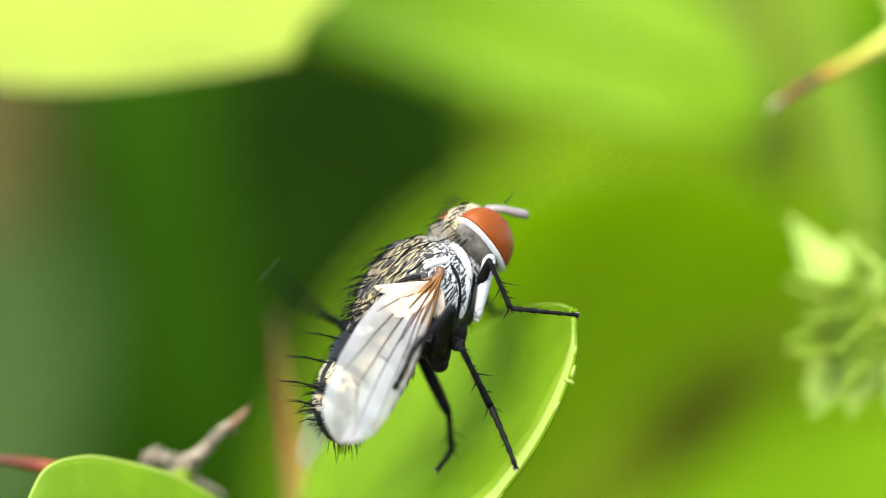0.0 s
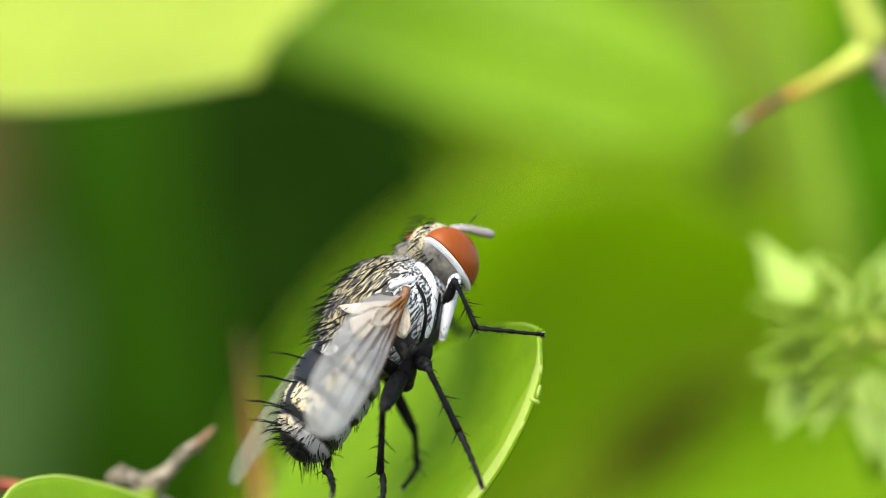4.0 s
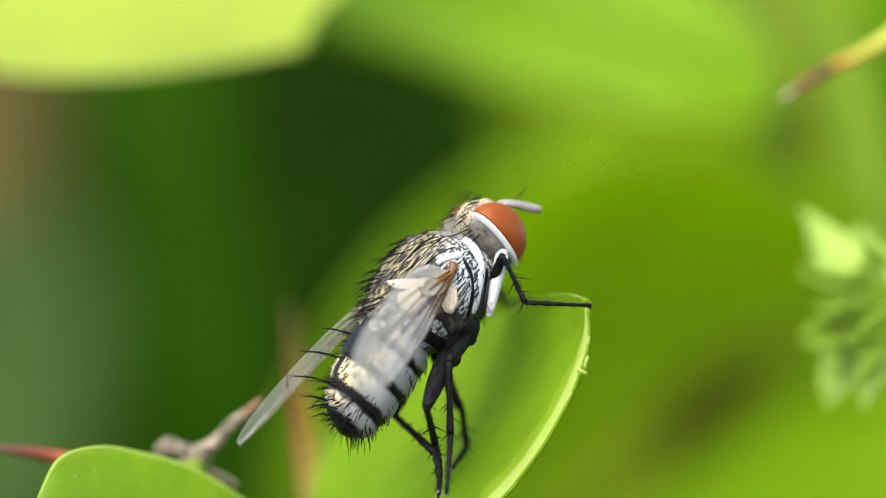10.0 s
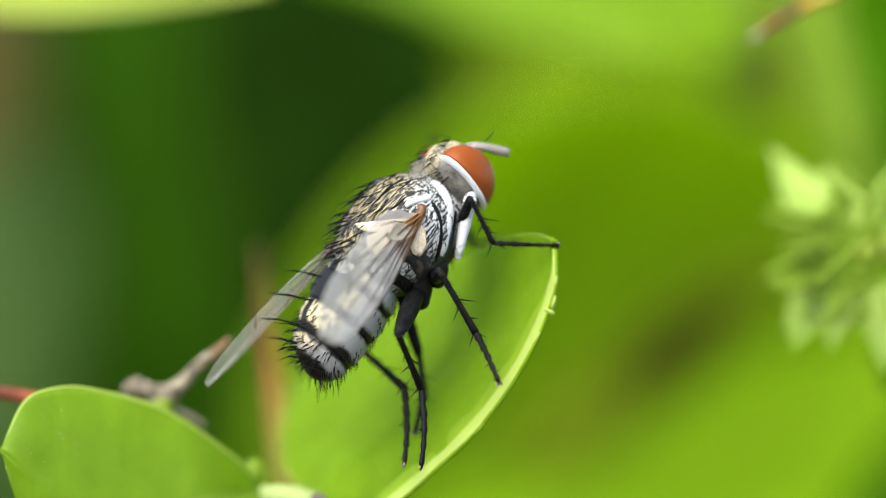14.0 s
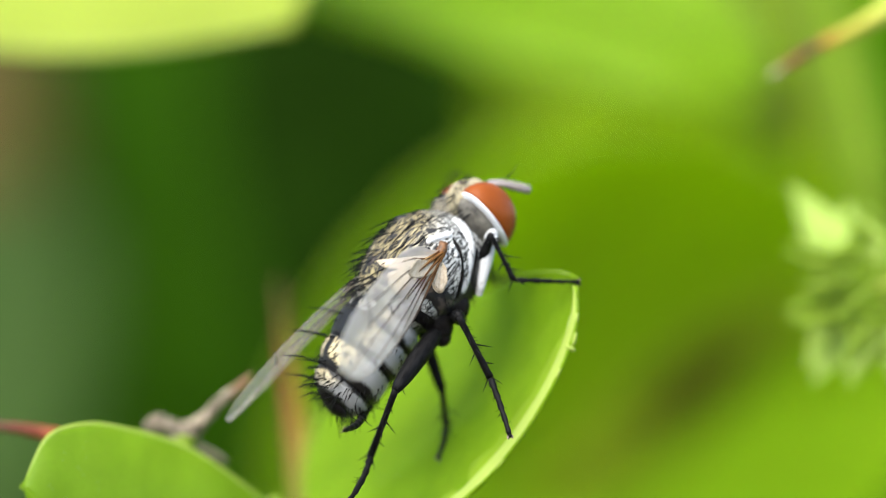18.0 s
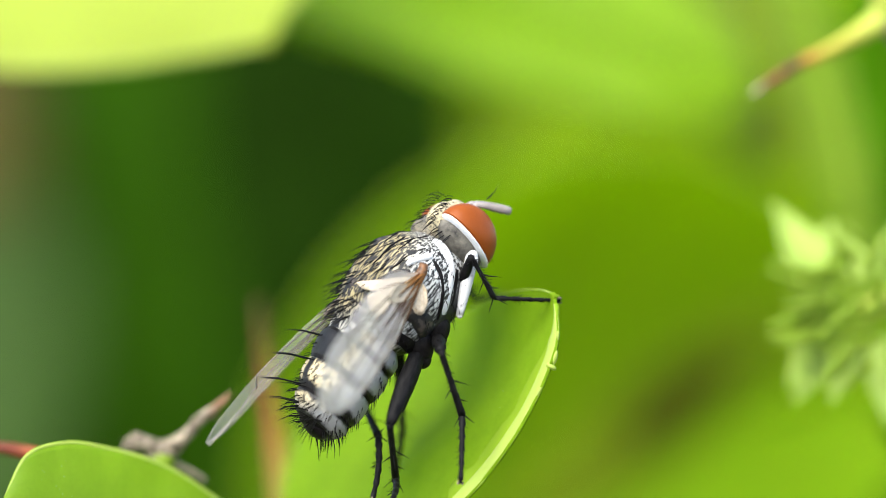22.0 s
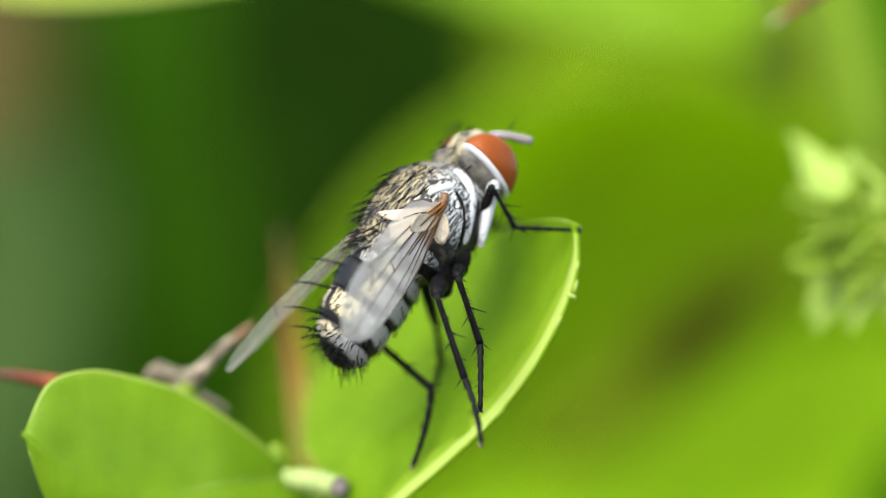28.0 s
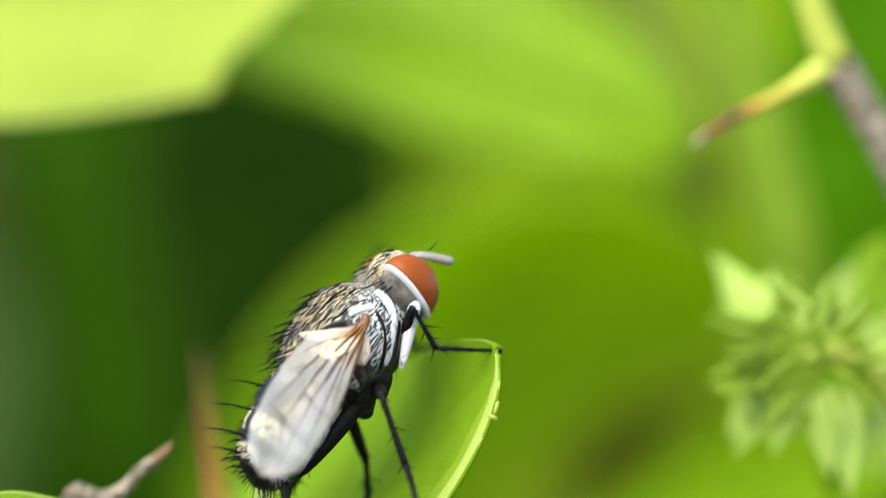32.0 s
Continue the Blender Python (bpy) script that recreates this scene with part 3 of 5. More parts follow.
# Flower head of pointed buds and bracts.
head = on_shrub("flower_head", tube(wavy(((1560, 560, 9.5), (1620, 545, 9.7), (1700, 600, 10), (1780, 760, 10.5), (1840, 900, 11)), 14), spread((0.3, 0.32, 0.22, 0.22, 0.3), 14), 10, 0.1), STALK,
                "head of pointed pale green buds and bracts on a short stalk")


def bud(u, v, y, tu, tv, ty, width, material=BUD, name="bud"):
    a, b = at(u, v, y + 2.5), at(tu, tv, ty + 2.5)
    n, pts, rad = 10, [], []
    sag = Vector((0, 0, -1)) * (b - a).length * 0.06
    for i in range(n + 1):
        s = i / n
        pts.append(a + (b - a) * s + sag * 4 * s * (1 - s))
        rad.append(width / 1000 * (0.12 + 0.88 * math.sin(math.pi * min(0.999, s * 0.82 + 0.14)) ** 0.8) * (1 if s < 1 else 0.1))
    return on_shrub(name, tube(pts, rad, 8), material, "", head)


for spike in ((1480, 490, 5, 1384, 466, 4.4, 0.13), (1490, 515, 5, 1382, 487, 4.4, 0.15), (1520, 480, 4.2, 1448, 488, 3.8, 0.12),
              (1470, 552, 5.4, 1384, 588, 4.8, 0.16), (1485, 590, 5.2, 1386, 606, 4.7, 0.16), (1475, 604, 5, 1402, 615, 4.6, 0.11),
              (1545, 520, 4.2, 1505, 540, 3.6, 0.10), (1560, 525, 4, 1490, 590, 3.5, 0.12), (1575, 575, 4.2, 1500, 570, 3.6, 0.11),
              (1580, 590, 4.2, 1482, 592, 3.6, 0.12), (1590, 610, 4.2, 1520, 618, 3.8, 0.10), (1560, 470, 5, 1488, 418, 4.6, 0.12),
              (1590, 460, 5, 1524, 408, 4.5, 0.12), (1500, 500, 4.5, 1502, 450, 4.2, 0.10), (1570, 640, 4.8, 1510, 712, 4.4, 0.13),
              (1535, 640, 5, 1488, 690, 4.6, 0.11), (1610, 500, 4.6, 1600, 420, 4.2, 0.12), (1640, 520, 4.8, 1680, 440, 4.6, 0.13),
              (1640, 560, 4.4, 1720, 540, 4.2, 0.13), (1630, 600, 4.6, 1700, 650, 4.4, 0.13), (1600, 540, 3.8, 1560, 560, 3.0, 0.12),
              (1610, 570, 3.8, 1640, 590, 3.0, 0.12), (1580, 550, 3.8, 1590, 500, 3.0, 0.11), (1530, 560, 4.4, 1470, 530, 4, 0.10)):
    bud(*spike)


def blade(name, base, tip, width, lean, material, label, parent=None, fold=0.18, notch=0.62, thick=0.00012, steps=18, cross=6, rib=True, round_end=0.5, arch=0.05):
    """A leaf from base to tip (u, v, y); width in plan units; lean: degrees by which it is turned about its length."""
    a, b = at(*base), at(*tip)
    r = frame_on(b - a, (0, -1, 0.0)) @ Matrix.Rotation(radians(lean), 3, "X")
    length, half, rows = (b - a).length, width * UNIT / 2, []
    for i in range(steps + 1):
        s = i / steps
        w = half * max(0.02, math.sin(math.pi * s ** notch)) ** round_end
        row = []
        for j in range(2 * cross + 1):
            k = j / cross - 1
            p = Vector((s * length, k * w, abs(k) * w * fold - arch * length * (2 * s - 1) ** 2))
            p.z += 0.02 * length * noise.noise(p * (6 / length) + a * 50)
            row.append(a + r @ p)
        rows.append(row)
    leaf = on_shrub(name, sheet(rows, thick), material, label, parent)
    if rib:
        on_shrub("midrib", tube([q[cross] + r @ Vector((0, 0, thick)) for q in rows], [thick * 2.6 * (1 - 0.85 * i / steps) for i in range(steps + 1)], 6), material, "", leaf)
    return leaf


for base, tip, width, lean in (((1490, 480, 9.4), (1392, 362, 11.0), 52, 20), ((1470, 500, 9.4), (1400, 400, 10.8), 46, -20), ((1480, 470, 9.6), (1500, 395, 10.8), 60, -40),
                               ((1500, 600, 9.9), (1440, 720, 8.2), 75, -15), ((1485, 590, 9.9), (1425, 690, 8.4), 60, 10), ((1540, 610, 10.1), (1500, 720, 8.6), 60, 30),
                               ((1590, 600, 9.7), (1600, 760, 8.0), 75, 10), ((1620, 600, 9.7), (1640, 800, 8.0), 75, -20), ((1600, 500, 9.4), (1645, 380, 11.0), 80, 25),
                               ((1560, 500, 9.8), (1520, 405, 11.0), 60, -30), ((1650, 560, 9.8), (1770, 470, 11.2), 90, 0)):
    blade("bract", base, tip, width, lean, BRACT, "", head, 0.30, 0.55, 0.00008, 12, 4, False, 1.0)
rng = random.Random(3)
for i in range(22):
    a = rng.uniform(2.2, 4.1)
    u, v, y = 1500 + 30 * rng.random(), 545 + 95 * math.sin(a), rng.uniform(4.6, 7.5)
    ln = rng.uniform(60, 105)
    bud(u, v, y, u + ln * math.cos(a), v - 0.25 * ln * math.sin(a) + rng.uniform(-14, 14), y - rng.uniform(0.1, 0.7), rng.uniform(0.09, 0.14))
for i in range(26):
    a = rng.uniform(0, 2 * math.pi)
    u, v, y = 1575 + 60 * math.cos(a), 555 + 70 * math.sin(a), rng.uniform(3.6, 5.4)
    ln = rng.uniform(45, 80)
    bud(u, v, y, u + ln * math.cos(a + rng.uniform(-0.6, 0.6)), v + ln * math.sin(a + rng.uniform(-0.6, 0.6)), y - rng.uniform(0.2, 0.9), rng.uniform(0.07, 0.12))

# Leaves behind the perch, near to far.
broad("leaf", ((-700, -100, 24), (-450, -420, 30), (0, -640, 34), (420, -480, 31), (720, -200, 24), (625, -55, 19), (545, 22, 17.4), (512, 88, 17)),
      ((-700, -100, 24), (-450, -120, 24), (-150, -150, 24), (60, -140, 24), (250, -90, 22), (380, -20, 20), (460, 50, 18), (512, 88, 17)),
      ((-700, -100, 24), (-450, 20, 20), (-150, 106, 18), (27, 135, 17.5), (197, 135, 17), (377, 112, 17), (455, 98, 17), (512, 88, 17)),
      BRIGHT, "yellow-green leaf above with sunlight in its colour", (0.10, 0.20), 0.12, 40, 8)
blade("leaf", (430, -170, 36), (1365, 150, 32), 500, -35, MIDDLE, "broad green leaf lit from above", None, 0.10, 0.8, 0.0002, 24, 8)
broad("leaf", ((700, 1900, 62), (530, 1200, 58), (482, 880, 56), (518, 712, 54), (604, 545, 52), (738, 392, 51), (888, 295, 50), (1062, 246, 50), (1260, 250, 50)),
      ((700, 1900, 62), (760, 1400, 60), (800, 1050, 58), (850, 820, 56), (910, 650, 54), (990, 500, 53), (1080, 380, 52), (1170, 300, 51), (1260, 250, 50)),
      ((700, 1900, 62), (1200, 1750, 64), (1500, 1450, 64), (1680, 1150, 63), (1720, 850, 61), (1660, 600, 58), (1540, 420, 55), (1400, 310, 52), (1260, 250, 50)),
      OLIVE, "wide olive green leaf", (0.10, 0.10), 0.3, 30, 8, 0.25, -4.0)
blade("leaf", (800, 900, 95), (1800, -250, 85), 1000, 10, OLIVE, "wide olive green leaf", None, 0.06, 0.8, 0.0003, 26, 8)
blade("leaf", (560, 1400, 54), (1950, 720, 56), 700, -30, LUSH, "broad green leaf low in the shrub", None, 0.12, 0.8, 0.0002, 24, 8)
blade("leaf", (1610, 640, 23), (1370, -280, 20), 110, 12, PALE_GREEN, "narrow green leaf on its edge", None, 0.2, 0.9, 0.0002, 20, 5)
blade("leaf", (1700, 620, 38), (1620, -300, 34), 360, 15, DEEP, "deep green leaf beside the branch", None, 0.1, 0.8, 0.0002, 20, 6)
blade("leaf", (350, 1500, 98), (120, -300, 92), 900, 14, DARK, "leaf with the shrub's shade in its dark green colour", None, 0.1, 0.8, 0.0003, 22, 6)
blade("leaf", (760, 900, 75), (520, -300, 70), 700, -20, GLOOM, "leaf with the shrub's shade in its dark green colour", None, 0.1, 0.8, 0.0003, 22, 6)
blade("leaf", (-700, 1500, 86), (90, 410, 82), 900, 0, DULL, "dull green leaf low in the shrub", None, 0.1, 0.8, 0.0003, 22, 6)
blade("leaf", (300, 900, 110), (900, -350, 100), 1100, 0, GLOOM, "leaf with the shrub's shade in its dark green colour", None, 0.1, 0.8, 0.0003, 22, 6)
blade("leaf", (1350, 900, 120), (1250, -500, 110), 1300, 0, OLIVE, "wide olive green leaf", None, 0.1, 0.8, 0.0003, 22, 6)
blade("leaf", (1450, 1328, 42), (1980, 622, 42), 300, 0, DARK, "leaf with the shrub's shade in its dark green colour", None, 0.1, 0.8, 0.0002, 18, 5)
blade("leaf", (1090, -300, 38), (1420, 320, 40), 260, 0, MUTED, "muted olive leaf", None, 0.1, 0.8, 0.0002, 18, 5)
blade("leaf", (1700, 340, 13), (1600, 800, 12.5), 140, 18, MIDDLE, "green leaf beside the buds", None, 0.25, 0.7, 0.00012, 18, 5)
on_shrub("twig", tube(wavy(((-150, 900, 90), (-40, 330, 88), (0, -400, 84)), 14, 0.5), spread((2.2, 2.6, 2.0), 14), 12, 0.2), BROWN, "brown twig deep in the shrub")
# Two added blades draw the dim diagonal band and the dark gap in it.
blade("leaf", (940, 960, 48), (1440, 560, 48), 170, 0, SOMBRE, "narrow blade with a dim band's shade in its olive colour", None, 0.1, 0.8, 0.0002, 14, 4)
blade("leaf", (1140, 790, 44), (1345, 630, 44), 120, 0, SHADY, "small blade with a gap's shade in its brownish colour", None, 0.1, 0.8, 0.0002, 14, 4)

# Foliage that closes the view: one mass of many leaves, shade in their colour.
rng = random.Random(5)
verts, faces = [], []
for i in range(2600):
    ang = rng.uniform(0, 2 * math.pi) if i > 1500 else rng.gauss(math.pi / 2, 0.45)
    dist = rng.uniform(0.11, 0.30) if i <= 1500 else rng.uniform(0.45, 0.85)
    if i > 1500 and math.sin(ang) < 0.0 and abs(math.cos(ang)) < 0.75:
        continue
    c = Vector((math.cos(ang) * dist, math.sin(ang) * dist, rng.uniform(-0.40, 0.16 if i <= 1500 else 0.12)))
    way = Vector((rng.gauss(0, 1), rng.gauss(0, 1), rng.gauss(0.3, 0.8))).normalized()
    r = frame_on(way, (rng.gauss(0, 0.6), rng.gauss(0, 0.6), 1))
    ln, wd = rng.uniform(0.014, 0.026), rng.uniform(0.007, 0.012)
    n = len(verts)
    for s, w, z in ((0, 0.06, 0), (0.3, 0.42, 0.10), (0.62, 0.5, 0.12), (0.88, 0.3, 0.06), (1, 0.02, 0)):
        verts += [c + r @ Vector((s * ln, -w * wd, z * wd * 2)), c + r @ Vector((s * ln, 0, z * wd)), c + r @ Vector((s * ln, w * wd, z * wd * 2))]
    for k in range(4):
        for q in (0, 1):
            a = n + k * 3 + q
            faces.append((a, a + 3, a + 4, a + 1))
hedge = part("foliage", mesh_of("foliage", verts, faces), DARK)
tagged(hedge, "mass of shrub leaves behind the perch, shade in their dark colour", "foliage", "", "stuff")


# ---- the fly ----
# Its own space, in mm: x forwards, y to its left, z up through the back. It climbs to the upper right with its right side to the lens.
MM = 0.001
TILT = radians(25)
LEAN = math.sqrt(1 - 0.18 ** 2)
FWD = Vector((0.652 * LEAN, 0.18, 0.759 * LEAN))
BACKWARD = Vector((-0.759, 0, 0.652))
UP0 = (BACKWARD - FWD * BACKWARD.dot(FWD)).normalized()
SIDE0 = FWD.cross(UP0)
if SIDE0.y > 0:
    SIDE0 = -SIDE0
UP = (UP0 * math.cos(TILT) + SIDE0 * math.sin(TILT)).normalized()
LEFT = UP.cross(FWD).normalized()
REST = Matrix.Translation(at(720, 530, 0.3)) @ Matrix((FWD, LEFT, UP)).transposed().to_4x4()

fly = tagged(new("fly"), "black and white dusted fly with brick red eyes, on the leaf", "fly")
fly.matrix_basis = REST

THORAX = ((-1.62, -0.06, 0.15, 0.15), (-1.5, 0.0, 0.66, 0.74), (-1.1, -0.02, 1.05, 1.12), (-0.5, -0.09, 1.32, 1.44), (0.2, -0.11, 1.42, 1.58),
          (0.9, -0.13, 1.38, 1.57), (1.5, -0.21, 1.15, 1.36), (1.95, -0.34, 0.85, 1.0), (2.25, -0.46, 0.45, 0.55), (2.3, -0.48, 0.2, 0.2))
ABDOMEN = ((-0.9, -0.36, 0.75, 0.64), (-1.3, -0.28, 1.05, 1.08), (-1.8, -0.28, 1.17, 1.17), (-2.4, -0.37, 1.17, 1.12), (-3.0, -0.47, 1.10, 1.05),
           (-3.6, -0.60, 0.94, 0.91), (-3.95, -0.68, 0.72, 0.71), (-4.13, -0.73, 0.42, 0.42), (-4.20, -0.75, 0.1, 0.1))


def section(body, x):
    rows = body if body[0][0] < body[-1][0] else body[::-1]
    x = min(max(x, rows[0][0]), rows[-1][0])
    for a, b in zip(rows, rows[1:]):
        if a[0] <= x <= b[0]:
            f = (x - a[0]) / (b[0] - a[0])
            f = f * f * (3 - 2 * f) * 0.35 + f * 0.65
            return tuple(p + (q - p) * f for p, q in zip(a[1:], b[1:]))


def skin(body, x, th, swell=1.0):
    """A place on a body's skin in mm: th from the back (0) over the right flank (90)."""
    zc, hw, hh = section(body, x)
    return Vector((x, -hw * math.sin(th) * swell, zc + hh * math.cos(th) * swell))


def flank(body, u, v):
    """Where a plan place meets the lens side of a body: x and th."""
    du, dv = u - 720, v - 530
    a, p = (0.652 * du - 0.759 * dv) / 64, (-0.759 * du - 0.652 * dv) / 64
    x = a / LEAN
    for _ in range(3):
        zc, hw, hh = section(body, x)
        c, s = hh * math.cos(TILT), hw * math.sin(TILT)
        th = math.acos(max(-1, min(1, (p - zc * math.cos(TILT)) / math.hypot(c, s)))) - math.atan2(s, c)
    return x, th


def loft(body, rings=40, sides=44, lo=None, hi=None, swell=1.0, ripple=0.0, bulge=0.0):
    xs = [r[0] for r in body]
    lo, hi = min(xs) if lo is None else lo, max(xs) if hi is None else hi
    verts, faces = [], []
    for i in range(rings + 1):
        x = lo + (hi - lo) * i / rings
        for k in range(sides):
            th = 2 * math.pi * k / sides
            p = skin(body, x, th, swell + bulge * (math.sin(math.pi * i / rings) ** 0.6 - 0.7))
            if ripple:
                p += (p - Vector((x, 0, -0.3))).normalized() * ripple * noise.noise(p * 1.9)
            verts.append(p * MM)
    for i in range(rings):
        for k in range(sides):
            a, b = i * sides + k, i * sides + (k + 1) % sides
            faces.append((a, b, b + sides, a + sides))
    faces.append(tuple(range(sides))[::-1])
    faces.append(tuple(range(rings * sides, (rings + 1) * sides)))
    return verts, faces


def plate(body, path, width, height, n=16, m=7):
    """A raised rounded plate along a path of (u, v) over a body's lens side; width and height in mm."""
    verts, faces = [], []
    spots = [Vector((*flank(body, *p), 0)) for p in path]
    for i in range(n + 1):
        s = i / n
        x, th, _ = curve_at([tuple(q) for q in spots], s)
        x2, th2, _ = curve_at([tuple(q) for q in spots], min(1, s + 0.02))
        x1, th1, _ = curve_at([tuple(q) for q in spots], max(0, s - 0.02))
        p, way = skin(body, x, th), skin(body, x2, th2) - skin(body, x1, th1)
        zc, hw, hh = section(body, x)
        nor = Vector((0, p.y / hw ** 2, (p.z - zc) / hh ** 2)).normalized()
        across = nor.cross(way).normalized()
        round_off = math.sqrt(max(0.0, 1 - (2 * s - 1) ** 6)) + 0.02
        for j in range(m):
            k = 2 * j / (m - 1) - 1
            w = width / 2 * round_off * (1 + 0.25 * noise.noise(Vector((s * 4, k, width * 9))))
            verts.append((p + across * k * w + nor * (height * (1 - k * k) ** 0.5 * round_off - 0.05)) * MM)
    for i in range(n):
        for j in range(m - 1):
            a = i * m + j
            faces.append((a, a + 1, a + m + 1, a + m))
    return verts, faces


def fly_part(name, shape, material, label="", parent=None):
    return part(name, mesh_of(name, *shape), material, parent or fly, label)


thorax = fly_part("thorax", loft(THORAX, 40, 48, ripple=0.05), BACK, "dark thorax striped with pale golden dust")
fly_part("flank", loft(THORAX, 30, 40, -1.3, 1.3, 0.985, 0.10), FLANK, "", thorax)
fly_part("scutellum", ball((-1.35 * MM, 0, 0.52 * MM), (0.55 * MM, 0.75 * MM, 0.30 * MM), Matrix.Rotation(radians(12), 3, "Y")), BACK, "", thorax)
fly_part("side_plate", plate(THORAX, ((786, 428), (806, 452), (818, 490), (814, 530), (808, 566)), 0.36, 0.07), WHITE, "white dusted side plate", thorax)
fly_part("side_plate", plate(THORAX, ((737, 479), (758, 468), (786, 460)), 0.22, 0.13), WHITE, "white dusted side plate", thorax)
fly_part("shoulder_plate", plate(THORAX, ((772, 412), (800, 408), (824, 424), (830, 446)), 0.46, 0.06), WHITE, "white dusted shoulder", thorax)
for path, width in ((((787, 468), (800, 498), (803, 530), (796, 575)), 0.17), (((678, 478), (706, 448), (742, 422)), 0.07), (((700, 438), (730, 413), (762, 398)), 0.06),
                    (((722, 452), (750, 430), (780, 420)), 0.06), (((792, 432), (812, 446), (822, 470)), 0.05), (((690, 505), (712, 496), (736, 492)), 0.20)):
    fly_part("dark_furrow", plate(THORAX, path, width, 0.085, 16, 7), CUTICLE, "", thorax)
for u, v in ((785, 482), (790, 497)):
    fly_part("side_knob", plate(THORAX, ((u, v - 3), (u + 1, v), (u, v + 4)), 0.12, 0.13, 8), WHITE, "", thorax)
fly_part("dark_plate", plate(THORAX, ((704, 488), (726, 474), (752, 455), (778, 447)), 0.09, 0.07), CUTICLE, "", thorax)
fly_part("dark_plate", plate(THORAX, ((735, 556), (765, 572), (785, 592)), 0.62, 0.10), FLANK, "", thorax)
fly_part("dark_plate", plate(THORAX, ((700, 590), (740, 605), (775, 620)), 0.5, 0.10), CUTICLE, "", thorax)
fly_part("dark_plate", plate(THORAX, ((832, 470), (828, 510), (822, 548)), 0.22, 0.06), CUTICLE, "", thorax)
fly_part("dark_plate", plate(THORAX, ((684, 508), (714, 496), (748, 490)), 0.28, 0.07), FLANK, "", thorax)


def limb(a, b, ra, rb, sides=10):
    """A stout limb, in mm, with rounded ends."""
    a, b = Vector(a) * MM, Vector(b) * MM
    n = 8
    ends = [ball(p, [0.78 * r * MM] * 3, None, 8, 12) for p, r in ((a, ra), (b, rb))]
    return join(*ends, tube([a + (b - a) * i / n for i in range(n + 1)], [((ra + (rb - ra) * i / n) * (0.55 + 0.45 * math.sin(math.pi * (0.12 + 0.78 * i / n)) ** 0.5)) * MM for i in range(n + 1)], sides))


for side in (-1, 1):
    fly_part("front_coxa", limb((2.32, side * 1.0, -0.52), (0.88, side * 1.06, -1.38), 0.22, 0.13), WHITE, "white dusted front coxa")
    fly_part("middle_coxa", limb((0.35, side * 0.8, -1.1), (0.0, side * 0.95, -1.45), 0.40, 0.28, 16), CUTICLE)
    fly_part("hind_coxa", limb((-0.25, side * 0.7, -0.95), (-0.72, side * 0.88, -1.48), 0.46, 0.34, 16), CUTICLE)

# Abdomen in four rings, each with dusted bands.
abdomen = fly_part("abdomen", loft(ABDOMEN, 34, 40, None, None, 0.96), CUTICLE, "black abdomen with pale silver and gold bands")
for lo, hi, dusty in ((-4.20, -4.03, None), (-4.03, -3.46, (-3.93, -3.58, 2.0)), (-3.46, -2.58, (-3.24, -2.68, 2.0)), (-2.58, -1.7, (-2.42, -1.80, 0.40)), (-1.7, -0.9, (-1.55, -0.95, 0.40))):
    fly_part("abdominal_ring", loft(ABDOMEN, 14, 56, lo + 0.01, hi - 0.01, 1.0, 0.012, 0.085), ring_coat(*dusty) if dusty else CUTICLE, "abdominal ring with silver and gold dust" if dusty else "", abdomen)
fly_part("tail_tip", ball((-4.04 * MM, -0.10 * MM, -0.77 * MM), (0.24 * MM, 0.46 * MM, 0.38 * MM)), CUTICLE, "black tail tip", abdomen)

# Head, nose down a little.
HEAD_AT = Vector((2.74, 0, -0.18))
HEAD_TURN = Matrix.Rotation(radians(6), 3, "Y") @ Matrix.Rotation(radians(9), 3, "Z") @ Matrix.Rotation(radians(7), 3, "X")


def of_head(p):
    return (HEAD_AT + HEAD_TURN @ Vector(p)) * MM


def head_ball(c, r, rings=16, sides=24):
    return ball(of_head(c), [q * MM for q in r], HEAD_TURN, rings, sides)


def half_ball(c, r):
    """An ellipsoid, full in front and flat behind: front, rear, side and height radii."""
    verts, faces = ball((0, 0, 0), (1, 1, 1), None, 28, 40)
    return [of_head(Vector(c) + Vector((p.x * (r[0] if p.x > 0 else r[1]), p.y * r[2], p.z * r[3]))) for p in verts], faces


fly_head = fly_part("head", head_ball((-0.20, 0, 0.02), (0.52, 0.92, 0.88)), GREY, "grey dusted head")
fly_part("neck", limb((1.8, 0, -0.38), (2.5, 0, -0.36), 0.55, 0.45), CUTICLE, "", fly_head)
for side in (-1, 1):
    fly_part("occiput", head_ball((-0.40, side * 0.42, -0.04), (0.40, 0.60, 0.90)), GREY, "", fly_head)
    fly_part("eye_rim", head_ball((-0.28, side * 0.55, -0.02), [k * (1.0 if side < 0 else 0.78) for k in (0.115, 0.63, 1.05)], 24, 40), ORBIT, "bright white eye rim", fly_head)
    fly_part("eye", half_ball((-0.22, side * 0.56, 0.02 if side < 0 else -0.08), (0.92, 0.10, 0.66, 1.03 if side < 0 else 0.90)), EYE_RED, "brick red compound eye", fly_head)
    club = [of_head((0.5 + k, side * 0.14 - 0.2 - 0.45 * k, z)) for k, z in ((0.0, 0.46), (0.20, 0.40), (0.42, 0.18), (0.66, -0.16), (0.80, -0.36), (0.83, -0.39))]
    fly_part("antenna", tube(club, [q * MM for q in (0.05, 0.075, 0.105, 0.13, 0.12, 0.03)], 10), PALE, "pale grey antenna", fly_head)
fly_part("arista", hair(of_head((1.0, -0.56, 0.36)), Vector((1.0, 0, -0.10)), 0.56 * MM, 0.024 * MM, (-0.1, 0, 0.30)), BRISTLE, "", fly_head)
